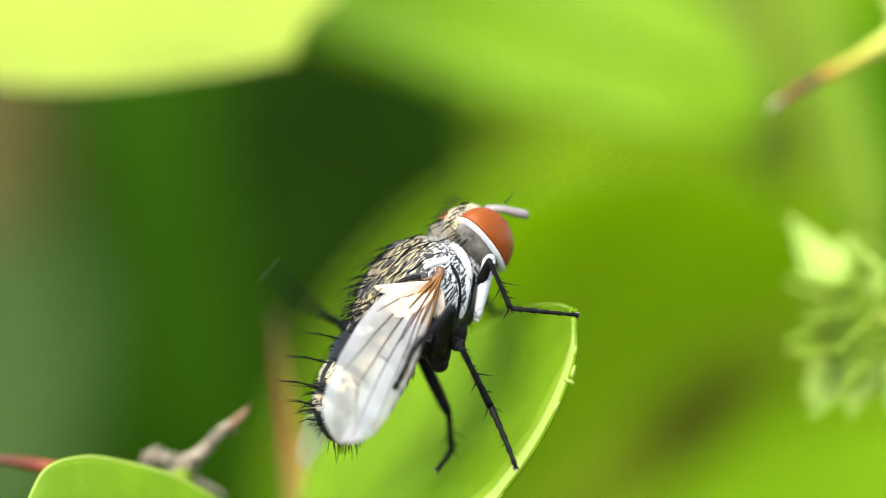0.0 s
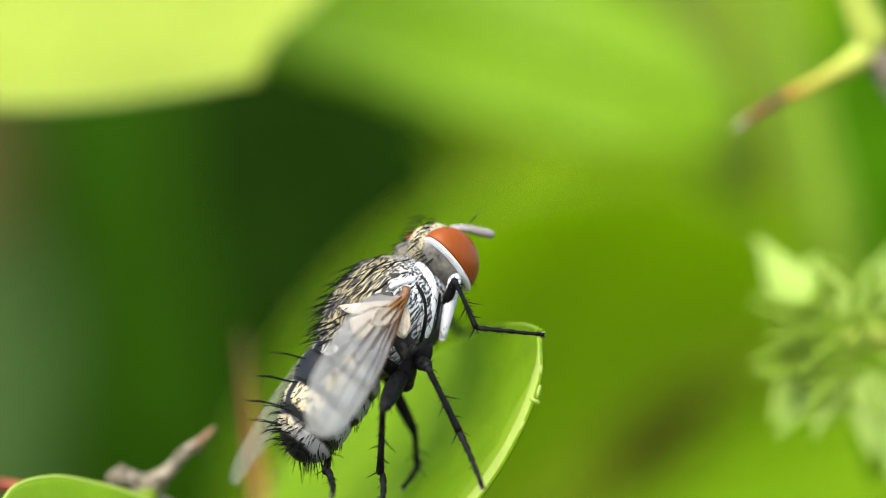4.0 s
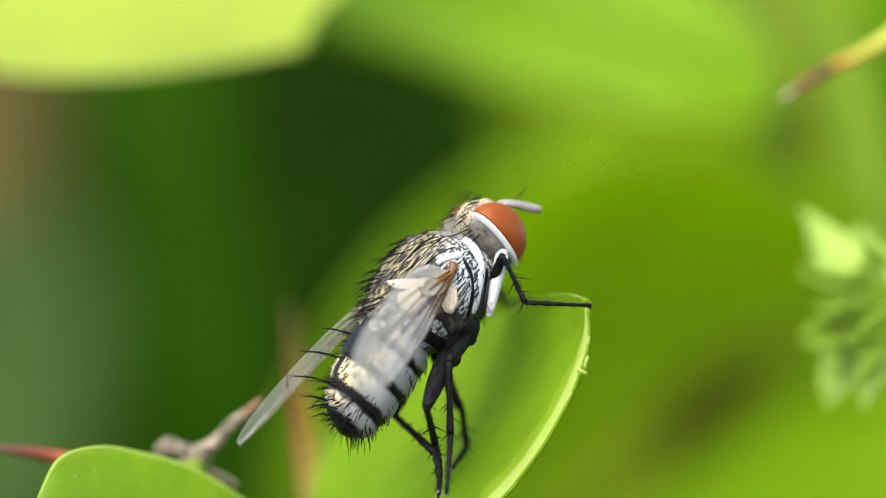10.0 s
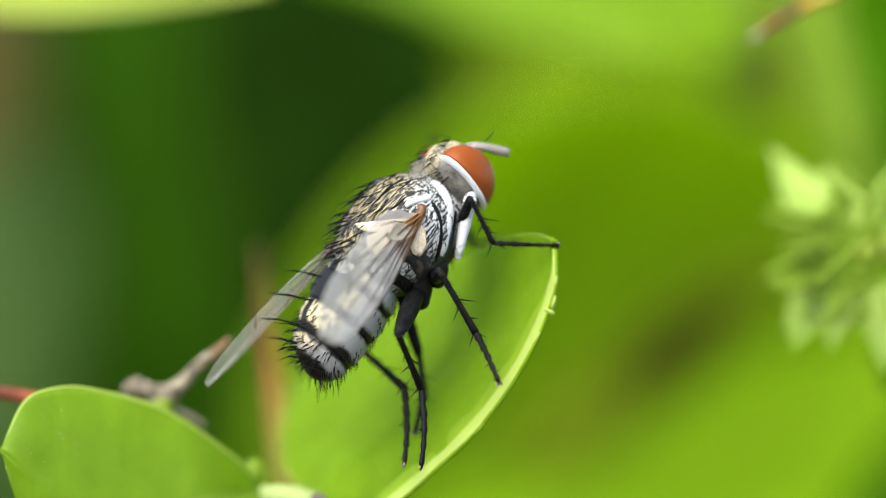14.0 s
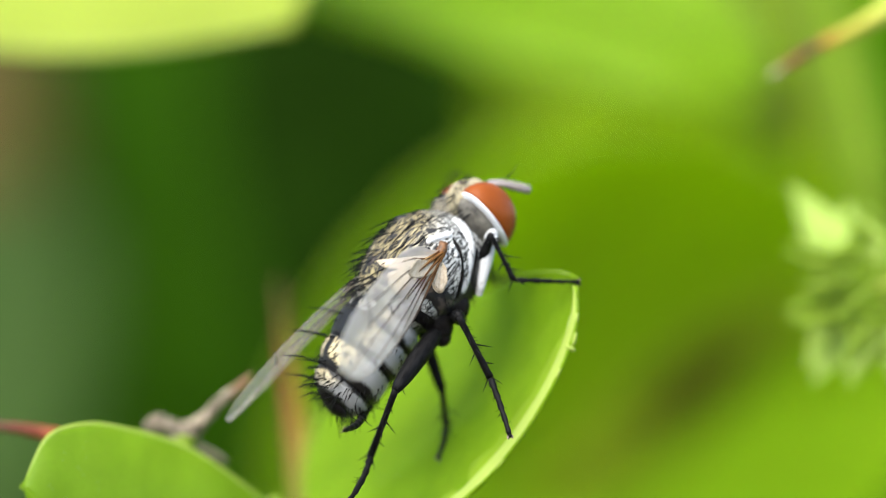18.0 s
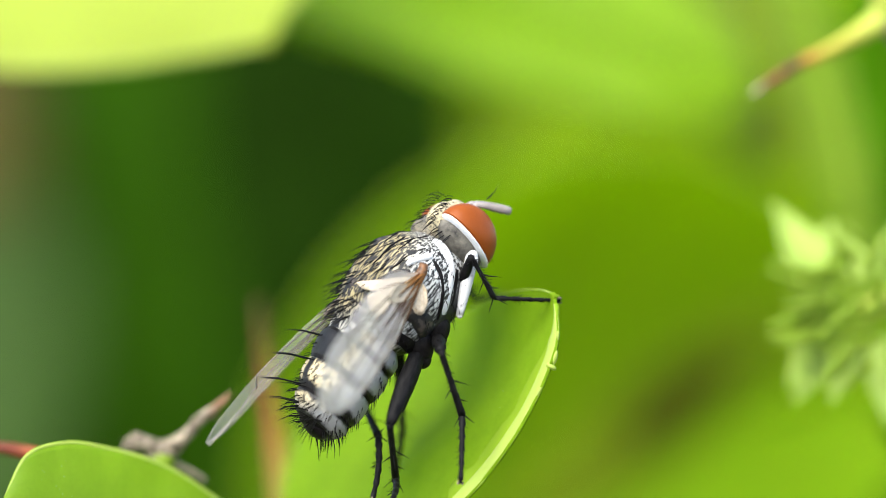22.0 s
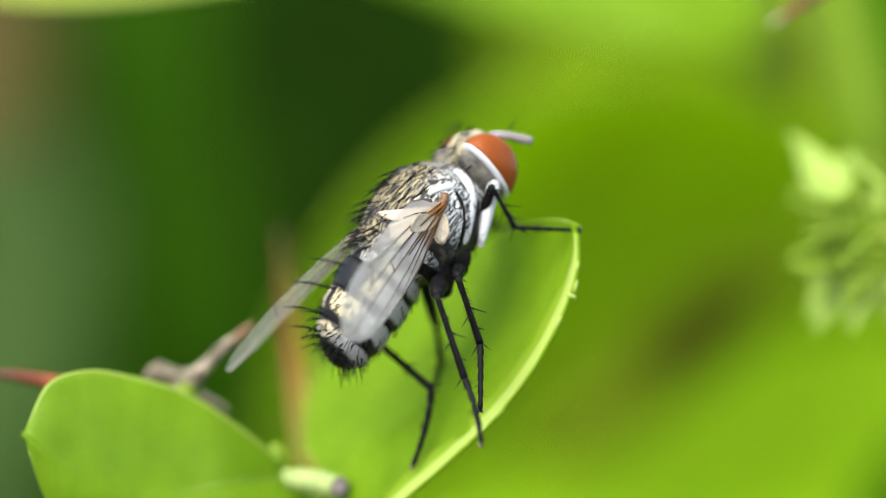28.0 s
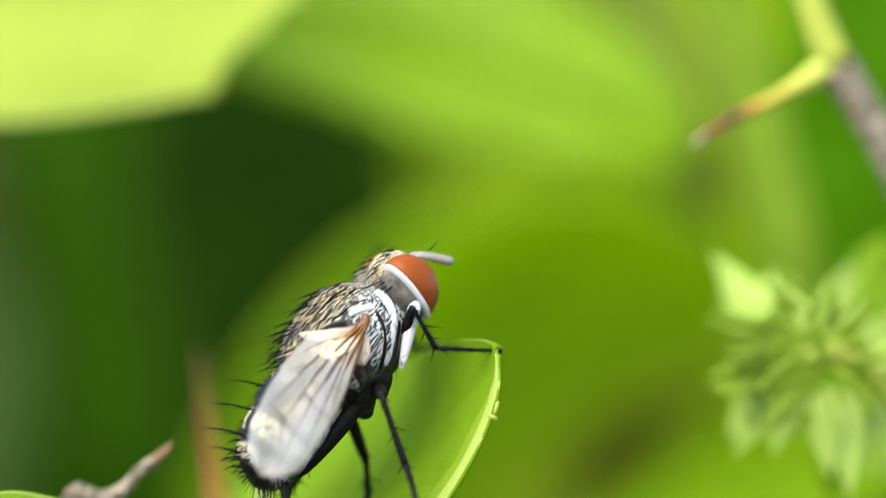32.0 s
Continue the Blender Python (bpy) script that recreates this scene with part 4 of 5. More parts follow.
fly_part("face", head_ball((0.26, 0, 0.10), (0.42, 0.34, 0.76)), GOLD, "pale gold face", fly_head)
fly_part("crown", head_ball((-0.16, 0, 0.52), (0.54, 0.52, 0.56)), GOLD, "pale gold crown", fly_head)
fly_part("nape", head_ball((-0.56, 0.50, 0.40), (0.40, 0.60, 0.40)), NAPE, "grey dusted nape", fly_head)
fly_part("cheek", head_ball((0.02, 0, -0.62), (0.40, 0.66, 0.40)), WHITE, "white dusted cheek", fly_head)

# Bristles.
rng = random.Random(11)


def tuft(spots, parent, radius=0.021):
    shapes = []
    for root, way, length in spots:
        w = Vector(way).normalized()
        b = Vector((-0.55, rng.uniform(-0.2, 0.2), -0.25)) * (0.3 if length > 0.68 else 1.0)
        shapes.append(hair(Vector(root) * MM, w, length * MM, radius * MM * min(1.3, 0.6 + length * 0.5), b))
    return fly_part("bristles", join(*shapes), BRISTLE, "black bristles", parent)


spots = []
for i in range(260):
    x, th = rng.uniform(-1.45, 2.05), rng.uniform(-1.6, 1.25)
    p = skin(THORAX, x, th)
    out = Vector((0, p.y, p.z + 0.2)).normalized()
    spots.append((p, Vector((-1.0, 0, 0)) + out * rng.uniform(0.18, 0.6), rng.uniform(0.25, 0.5)))
for i in range(64):
    x, th = rng.uniform(-1.45, 1.9), rng.uniform(-1.2, 0.7)
    p = skin(THORAX, x, th)
    out = Vector((0, p.y, p.z + 0.2)).normalized()
    spots.append((p, Vector((-1.1, 0, 0)) + out * 0.75, rng.uniform(0.5, 0.8)))
for i in range(60):
    x, th = rng.uniform(-0.9, 1.9), rng.uniform(1.4, 2.7)
    p = skin(THORAX, x, th)
    spots.append((p, Vector((-0.5, 0, 0)) + Vector((0, p.y, p.z + 0.2)).normalized(), rng.uniform(0.15, 0.35)))
tuft(spots, thorax, 0.018)
spots = []
for i in range(520):
    x, th = rng.uniform(-4.18, -1.2), rng.uniform(-math.pi, math.pi)
    if x > -3.1 and rng.random() < 0.5:
        continue
    p = skin(ABDOMEN, x, th)
    out = Vector((0, p.y, p.z + 0.6)).normalized()
    tail = max(0.0, (-3.3 - x))
    spots.append((p, Vector((-0.6 - tail * 0.6, 0, 0)) + out * (0.5 + 1.0 * tail), rng.uniform(0.16, 0.28) + 0.55 * tail * rng.random()))
for x, th, ln in ((-2.0, -0.5, 0.75), (-2.02, -0.25, 0.8), (-2.7, -0.6, 0.85), (-2.72, -0.35, 0.9), (-2.74, -0.1, 0.85), (-3.36, -0.7, 0.85), (-3.4, -0.4, 0.9),
                  (-3.42, -0.1, 0.85), (-3.44, 0.2, 0.7), (-3.8, -0.6, 0.7), (-3.85, 0.0, 0.75), (-3.9, 0.6, 0.6), (-3.9, 1.3, 0.5)):
    spots.append((skin(ABDOMEN, x, th), Vector((-0.55, 0.3, 1.0)), ln * 1.3))
tuft(spots, abdomen)
spots = []
for side in (-1, 1):
    for i in range(11):
        f = i / 10
        p = HEAD_AT + HEAD_TURN @ Vector((-0.62 + 0.98 * f, side * (0.20 + 0.06 * (i % 2)), 0.86 + 0.20 * math.sin(math.pi * (0.15 + 0.6 * f))))
        spots.append((p, Vector((-1.0 + 0.75 * f, side * 0.3, 0.42 + 0.2 * f)), rng.uniform(0.30, 0.52)))
    for i in range(8):
        p = HEAD_AT + HEAD_TURN @ Vector((-0.55 - 0.1 * rng.random(), side * rng.uniform(0.3, 0.85), 0.78 - 0.05 * i))
        spots.append((p, Vector((-1.0, side * 0.3, 0.35 + 0.3 * rng.random())), rng.uniform(0.3, 0.6)))
for i in range(26):
    p = HEAD_AT + HEAD_TURN @ Vector((rng.uniform(-0.6, 0.3), rng.uniform(-0.3, 0.3), 1.0))
    spots.append((p, Vector((rng.uniform(-1.0, 0.2), rng.uniform(-0.3, 0.3), 0.6)), rng.uniform(0.12, 0.24)))
for i in range(34):
    a = rng.uniform(-0.9, 0.9)
    p = HEAD_AT + HEAD_TURN @ Vector((rng.uniform(-0.5, -0.2), -0.8, a * 0.8 - 0.1))
    spots.append((p, Vector((-0.5, -0.6, 0.1)), 0.12))
for i in range(16):
    p = HEAD_AT + HEAD_TURN @ Vector((rng.uniform(-0.25, 0.2), rng.uniform(-0.6, 0.2), -0.95))
    spots.append((p, Vector((0.1, 0, -1)), rng.uniform(0.15, 0.3)))
tuft(spots, fly_head, 0.020)

# Wing hinges.
HINGE_R = Vector((0, 0, 0))
x, th = flank(THORAX, 764, 492)
HINGE_R = skin(THORAX, x, th)
HINGE_L = Vector((HINGE_R.x - 0.2, -HINGE_R.y - 0.2, HINGE_R.z - 0.15))
fly_part("wing_hinge", plate(THORAX, ((770, 474), (764, 490), (752, 506)), 0.30, 0.20), AMBER, "amber brown wing hinge", thorax)
fly_part("wing_hinge", plate(THORAX, ((734, 500), (744, 498), (756, 494)), 0.14, 0.16), AMBER, "", thorax)


def fan(path, hinge, lift, n=14, m=8):
    """A thin lobe that fans out from the hinge to a curved edge, given in the plan, and stands off the flank."""
    rows = []
    for i in range(n + 1):
        u, v = curve_at(path, i / n)
        row = []
        for j in range(m + 1):
            s = j / m
            x, th = flank(THORAX, hinge[0] + (u - hinge[0]) * s, hinge[1] + (v - hinge[1]) * s)
            row.append(skin(THORAX, x, th, 1.05 + lift * s + 0.012 * math.sin(i * 1.9) * s) * MM)
        rows.append(row)
    return rows


for path, hinge, lift in ((((657, 512), (664, 522), (684, 528), (704, 524)), (744, 502), 0.06), (((672, 536), (674, 556), (688, 570), (708, 548), (722, 535)), (748, 504), 0.09),
                                (((742, 545), (748, 560), (760, 562), (770, 544), (770, 522)), (764, 508), 0.09)):
    rows = fan(path, hinge, lift)
    fly_part("calypter", sheet(rows, 0.025 * MM), CREAM, "cream wing lobe", thorax)


def wing(length, name, label, film, mirror=1):
    """A wing in its own space: x from the hinge to the tip, y towards the front edge, in mm; veins and creamy lobes on it."""
    front = ((0, 0.02), (0.08, 0.16), (0.2, 0.30), (0.4, 0.48), (0.6, 0.52), (0.8, 0.46), (0.91, 0.30), (0.97, 0.02), (1.0, -0.40))
    rear = ((0, -0.02), (0.06, -0.3), (0.14, -0.82), (0.22, -1.14), (0.3, -1.28), (0.42, -1.40), (0.6, -1.46), (0.78, -1.40), (0.9, -1.20), (0.96, -0.90), (1.0, -0.46))

    def edge(c, s):
        for a, b in zip(c, c[1:]):
            if a[0] <= s <= b[0]:
                f = (s - a[0]) / (b[0] - a[0])
                return a[1] + (b[1] - a[1]) * f * f * (3 - 2 * f) * 0.3 + (b[1] - a[1]) * f * 0.7
        return c[-1][1]

    def spot(s, k):
        f, r = edge(front, s), edge(rear, s)
        y = r + (f - r) * k
        return Vector((s * length, y * mirror, 0.06 * math.sin(k * 9) * (0.4 + s) - 0.25 * s * s + 0.10 * math.sin(s * 3))) * MM

    n, c = 40, 16
    rows = [[spot(i / n, j / c) for j in range(c + 1)] for i in range(n + 1)]
    v, f = [p for r in rows for p in r], []
    for i in range(n):
        for j in range(c):
            a = i * (c + 1) + j
            f.append((a, a + 1, a + c + 2, a + c + 1))
    w = fly_part(name, (v, f), film, label)
    rows = []
    for i in range(15):
        s = 0.02 + 0.28 * i / 14
        lo, hi = 0.90 - 0.62 * min(1, i / 9), 0.93 - 0.35 * (i / 14) ** 2
        lo, hi = (lo + hi) / 2 - (hi - lo) / 2 * (1.02 - (i / 14) ** 4) ** 0.5, (lo + hi) / 2 + (hi - lo) / 2 * (1.02 - (i / 14) ** 4) ** 0.5
        rows.append([spot(s, lo + (hi - lo) * j / 8) + Vector((0, 0, 0.03 * MM)) for j in range(9)])
    part("basal_lobe", mesh_of("basal_lobe", *sheet(rows, 0.06 * MM)), CREAM, w, "cream basal lobe")
    lines = [[(s, 1.0) for s in (0, .15, .3, .45, .6, .75, .9, .98)], [(0.02, 0.9), (0.2, 0.86), (0.4, 0.87), (0.56, 0.97)], [(0.02, 0.8), (0.2, 0.78), (0.5, 0.80), (0.75, 0.86), (0.93, 0.95)],
             [(0.05, 0.75), (0.3, 0.66), (0.6, 0.62), (0.85, 0.66), (0.99, 0.75)], [(0.05, 0.7), (0.3, 0.52), (0.6, 0.44), (0.72, 0.42), (0.86, 0.62), (0.95, 0.78)],
             [(0.08, 0.62), (0.3, 0.36), (0.55, 0.22), (0.68, 0.12)], [(0.08, 0.55), (0.2, 0.3), (0.32, 0.12)], [(0.52, 0.63), (0.51, 0.46)], [(0.70, 0.43), (0.66, 0.16)]]
    for k, line in enumerate(lines):
        pts = []
        for i in range(13):
            s, kk = curve_at(line, i / 12)
            pts.append(spot(min(max(s, 0), 1), min(max(kk, 0), 1)))
        thick = 0.032 if k == 0 else 0.020
        part("vein", mesh_of("vein", *tube(pts, [thick * MM * (1.9 - 1.45 * (i / 12) ** 0.6) for i in range(13)], 5)), VEIN, w, "amber and dark brown wing vein")
    return w


ROOT = graded("wing_root", ((0.0, (0.045, 0.018, 0.006)), (0.25, (0.15, 0.055, 0.014)), (0.6, (0.30, 0.15, 0.05)), (1.0, (0.46, 0.33, 0.18)), (1.5, (0.58, 0.50, 0.38))))
VEIN = graded("wing_vein", ((0.0, (0.16, 0.07, 0.018)), (1.0, (0.10, 0.045, 0.014)), (1.8, (0.035, 0.022, 0.014)), (3.4, (0.07, 0.055, 0.045)), (6.0, (0.22, 0.20, 0.18))))
WING_R, WING_L = 5.9, 6.9
wing_r = wing(WING_R, "wing", "clear milky wing with dark veins", FILM)
wing_l = wing(WING_L, "wing", "clear milky wing with dark veins", FILM_FAR, -1)
drops = []
for i in range(70):
    s = rng.uniform(0.3, 0.95)
    drops.append(ball((s * WING_R * MM, (rng.uniform(0.1, 0.42) - 0.5 * max(0, s - 0.7)) * MM, rng.uniform(-0.25 * s * s, 0.02) * MM + 0.05 * MM), [rng.uniform(0.015, 0.035) * MM] * 3, None, 5, 8))
part("droplets", mesh_of("droplets", *join(*drops)), DROP, wing_r, "tiny clear water droplets")
root_rows = []
for i in range(19):
    f = i / 18
    lo, hi = -0.06 - 0.72 * f ** 1.2, 0.07 + 0.24 * f
    root_rows.append([Vector((1.75 * f - 0.1, lo + (hi - lo) * j / 16, 0.05 + 0.035 * math.sin(j * 1.9) * (0.3 + f) - 0.04 * f)) * MM for j in range(17)])
part("wing_root", mesh_of("wing_root", *sheet(root_rows, 0.03 * MM)), ROOT, wing_r, "amber brown wing root fading to cream")
for k, a, ln in ((0, 0.14, 2.3), (1, -0.06, 2.4), (2, -0.32, 1.4)):
    pts = [Vector((ln * i / 10 - 0.05, 0.05 + (a - 0.05) * (i / 10) ** 0.8 * ln * 0.75, 0.09 - 0.02 * i / 10)) * MM for i in range(11)]
    part("root_vein", mesh_of("root_vein", *tube(pts, [(0.050 - 0.0036 * i) * MM for i in range(11)], 6)), VEIN, wing_r, "amber brown root vein")


# Legs: each limb lies in its own space with x along it, from the joint.
def limb_mesh(name, length, r0, r1, hairs, spurs, seed):
    q = random.Random(seed)
    n = 20 if name == "tarsus" else 12
    pts = [Vector((length * i / n, 0, 0)) * MM for i in range(n + 1)]
    if name == "tarsus":
        rad = [(r0 + (r1 - r0) * i / n) * (0.82 + 0.42 * ((i * 5 / n) % 1.0)) * MM for i in range(n + 1)]
        pts = [p + Vector((0, 0, 0.10 * length * math.sin(math.pi * i / n) * 0.4)) * MM for i, p in enumerate(pts)]
    elif name == "femur":
        rad = [(r1 + (r0 - r1) * math.sin(math.pi * min(1, 0.15 + 0.85 * i / n)) ** 0.7) * MM for i in range(n + 1)]
    else:
        rad = [(r0 + (r1 - r0) * math.sin(math.pi * i / n * 0.5) - 0.02 * math.sin(math.pi * i / n)) * MM for i in range(n + 1)]
    shapes = [tube(pts, rad, 9)]
    for i in range(hairs):
        s, a = q.uniform(0.05, 0.98), q.uniform(0, 2 * math.pi)
        out = Vector((0.55, math.cos(a), math.sin(a)))
        shapes.append(hair(Vector((s * length, 0, 0)) * MM, out, q.uniform(0.10, 0.23) * MM, 0.012 * MM))
    for s, a, ln in spurs:
        shapes.append(hair(Vector((s * length, 0, 0)) * MM, Vector((0.7, math.cos(a), math.sin(a))), ln * 1.35 * MM, 0.026 * MM))
    if name == "tarsus":
        for a in (-0.5, 0.5):
            shapes.append(hair(Vector((length, 0, 0)) * MM, Vector((0.8, a, 0.2)), 0.14 * MM, 0.022 * MM, (0, 0, -0.8)))
        shapes.append(ball(Vector((length * 1.01, 0, 0)) * MM, (0.07 * MM, 0.06 * MM, 0.05 * MM), None, 6, 8))
    return mesh_of(name, *join(*shapes))


def leg(seed, femur, tibia, tarsus, thick=1.0, stout=1.0):
    made = []
    for name, ln, r0, r1, hairs, spurs in (
            ("femur", femur, 0.18 * thick * stout, 0.11 * thick, 120, ((0.85, 1.0, 0.3), (0.9, 2.4, 0.28), (0.8, 4.2, 0.25), (0.55, 3.2, 0.2), (0.65, 3.4, 0.22), (0.75, 3.0, 0.24), (0.45, 3.3, 0.18))),
            ("tibia", tibia, 0.085 * thick, 0.10 * thick, 90, ((0.45, 0.4, 0.42), (0.5, 1.6, 0.40), (0.55, 3.0, 0.34), (0.58, 4.6, 0.36), (0.3, 2.0, 0.25), (0.75, 0.2, 0.24), (0.97, 1.2, 0.36), (0.97, 2.9, 0.36), (0.95, 5.0, 0.32))),
            ("tarsus", tarsus, 0.085 * thick, 0.06 * thick, 40, ())):
        ob = part(name, limb_mesh(name, ln, r0, r1, hairs, spurs, seed + len(made)), LEG, fly, "black bristly " + name)
        made.append(ob)
        if name == "tarsus":
            for side in (-1, 1):
                part("foot_pad", mesh_of("foot_pad", *ball(Vector((ln + 0.05, side * 0.06, -0.03)) * MM, [k * MM for k in (0.075, 0.035, 0.03)], None, 6, 8)), PAD, ob, "pale foot pad")
    return made, (femur, tibia, tarsus)


RIGHT_FRONT, RIGHT_MIDDLE, RIGHT_HIND = leg(21, 1.75, 1.45, 1.85, 0.85), leg(31, 1.55, 2.0, 1.95, 1.12), leg(41, 2.6, 2.45, 2.25, 1.15, 1.3)
LEFT_FRONT, LEFT_MIDDLE, LEFT_HIND = leg(51, 1.6, 1.4, 1.3, 0.85), leg(61, 2.1, 1.1, 1.05), leg(71, 2.1, 2.3, 2.2, 1.2, 1.1)


# ---- what moves ----
SINKS = ((0, 0.5, -8), (5, 0.5, -8), (7.6, 0.5, -7), (8.4, 0, 0), (10, 0, 0), (13, 1, 4), (18, 2, 5), (20, 1, 6), (20.5, 2, 12), (24, 2, 10), (28, 3, 11), (32, 4, 12))


def body_at(t):
    """The fly's pose: it settles a little lower in the course of its cleaning."""
    for a, b in zip(SINKS, SINKS[1:]):
        if a[0] <= t <= b[0]:
            f = (t - a[0]) / (b[0] - a[0])
            du, dv = a[1] + (b[1] - a[1]) * f, a[2] + (b[2] - a[2]) * f
            return Matrix.Translation((du * UNIT, 0, -dv * UNIT)) @ REST
    return REST


def reach(start, u, v, length, towards):
    """A joint at the plan place (u, v), length mm from start, nearer to the lens (-1) or farther (1)."""
    flat = at(u, v, start.y * 1000)
    d = flat - start
    full = length / 1000
    if d.length > full:
        return start + d.normalized() * full
    return flat + Vector((0, towards * math.sqrt(full ** 2 - d.length ** 2), 0))


def move_leg(leg_parts, hip, signs, rows, raised=None):
    """rows: seconds, then u, v of knee, ankle and toe. Each limb swings from row to row by the shortest turn; raised: signs while it strokes the wings."""
    (femur, tibia, tarsus), lengths = leg_parts
    keyed, turns = ([], [], []), [None] * 3
    for t, *q in rows:
        m = body_at(t)
        back = m.inverted()
        p = m @ (Vector(hip) * MM)
        for k in range(3):
            e = reach(p, q[2 * k], q[2 * k + 1], lengths[k], raised[k] if raised and t < 2.3 else signs[k])
            a, way = back @ p, (back @ e - back @ p).normalized()
            if turns[k] is None:
                turns[k] = frame_on(way, (0, -1, 0.15))
            else:
                turns[k] = turns[k].col[0].rotation_difference(way).to_matrix() @ turns[k]
            keyed[k].append((t, Matrix.Translation(a) @ turns[k].to_4x4()))
            p = e
    for ob, r in zip((femur, tibia, tarsus), keyed):
        walk(ob, r)


def wing_pose(t, hinge, u, v, length, towards, edge):
    m = body_at(t)
    p = m @ (hinge * MM)
    e = reach(p, u, v, length, towards)
    x = (e - p).normalized()
    y = Vector(edge)
    y = (y - x * y.dot(x)).normalized()
    w = Matrix.Translation(p) @ Matrix((x, y, x.cross(y))).transposed().to_4x4()
    return m.inverted() @ w


def motions():
    """All that stirs: the body sinks, legs clean and rest, the wings fold and spread."""
    walk(fly, [(t, body_at(t)) for t, _, _ in SINKS])
    move_leg(RIGHT_FRONT, (1.2, -0.45, -1.30), (-1, 1, 1), [(t, 864, 452 + dv, 905, 537, 1018, 541) for t, _, dv in SINKS])
    move_leg(LEFT_FRONT, (1.05, 0.85, -1.45), (1, 1, 1), [(t, 850, 500, 868, 538, 915, 532) for t, _, dv in SINKS])
    move_leg(LEFT_MIDDLE, (-0.5, 0.85, -1.4), (1, 1, -1), (
        (0, 793, 718, 797, 780, 773, 813), (8, 793, 718, 797, 780, 773, 813), (12, 784, 752, 788, 805, 762, 862), (12.5, 781, 776, 780, 815, 762, 880),
        (16.5, 788, 751, 790, 805, 773, 857), (17.5, 780, 748, 785, 800, 772, 849), (18.5, 781, 739, 786, 798, 770, 855), (20, 776, 735, 782, 795, 765, 855),
        (20.5, 765, 718, 770, 785, 755, 840), (21, 742, 712, 745, 780, 738, 840), (22, 740, 705, 742, 775, 730, 840), (24, 738, 705, 738, 790, 716, 880), (27, 740, 700, 740, 785, 720, 870), (28, 765, 710, 775, 785, 750, 850),
        (29, 782, 738, 785, 797, 765, 850), (32, 782, 736, 785, 795, 765, 850)))
    move_leg(RIGHT_MIDDLE, (0.0, -0.95, -1.38), (-1, 1, -1), (
        (0, 813, 595, 866, 703, 910, 808), (1, 809, 599, 869, 714, 908, 807), (2, 813, 595, 871, 713, 911, 808), (5, 816, 598, 873, 713, 913, 808),
        (5.5, 805, 596, 885, 712, 912, 806), (6, 817, 595, 874, 705, 914, 807), (6.5, 809, 601, 867, 710, 910, 807), (7, 818, 591, 875, 706, 912, 808),
        (7.5, 811, 596, 869, 704, 910, 806), (8, 812, 585, 875, 710, 907, 807), (8.5, 812, 615, 863, 717, 870, 837), (9, 790, 655, 797, 775, 817, 880),
        (9.5, 782, 644, 785, 753, 772, 881), (10, 770, 640, 772, 780, 765, 870), (10.5, 770, 665, 768, 774, 775, 883),
        (11, 774, 661, 776, 771, 754, 881), (11.5, 786, 636, 786, 767, 759, 904), (12, 811, 627, 836, 707, 833, 837),
        (12.5, 820, 616, 849, 710, 863, 815), (13, 796, 555, 889, 637, 974, 702), (13.5, 812, 570, 892, 635, 975, 701),
        (14, 810, 586, 874, 696, 914, 781), (14.5, 818, 595, 879, 696, 919, 780), (16.5, 809, 614, 863, 701, 894, 809),
        (17, 805, 606, 861, 711, 895, 814), (17.5, 807, 603, 865, 704, 894, 809), (18, 807, 601, 863, 711, 897, 811),
        (18.5, 810, 602, 868, 710, 894, 808), (19, 802, 603, 862, 713, 892, 813), (19.5, 813, 604, 864, 713, 893, 810),
        (20, 807, 603, 863, 713, 892, 815), (20.5, 804, 616, 841, 710, 848, 855), (21, 795, 609, 845, 739, 845, 859),
        (21.5, 813, 628, 849, 729, 846, 857), (22, 810, 629, 848, 744, 845, 859), (22.5, 810, 613, 846, 714, 846, 852),
        (23, 801, 613, 844, 733, 846, 858), (23.5, 808, 632, 842, 744, 846, 855), (24, 808, 623, 848, 738, 845, 858),
        (24.5, 811, 636, 842, 739, 845, 851), (26.5, 812, 637, 846, 722, 855, 848), (27, 809, 620, 842, 730, 849, 840),
        (27.5, 809, 630, 840, 733, 846, 854), (28, 803, 623, 843, 743, 843, 858), (28.5, 812, 584, 881, 670, 954, 759),
        (29, 809, 624, 856, 749, 874, 864), (29.5, 810, 623, 862, 726, 879, 859), (30, 809, 637, 859, 752, 879, 857),
        (30.5, 816, 623, 850, 718, 876, 860), (31, 809, 628, 852, 753, 877, 858), (32, 809, 620, 854, 750, 874, 820),
    ))
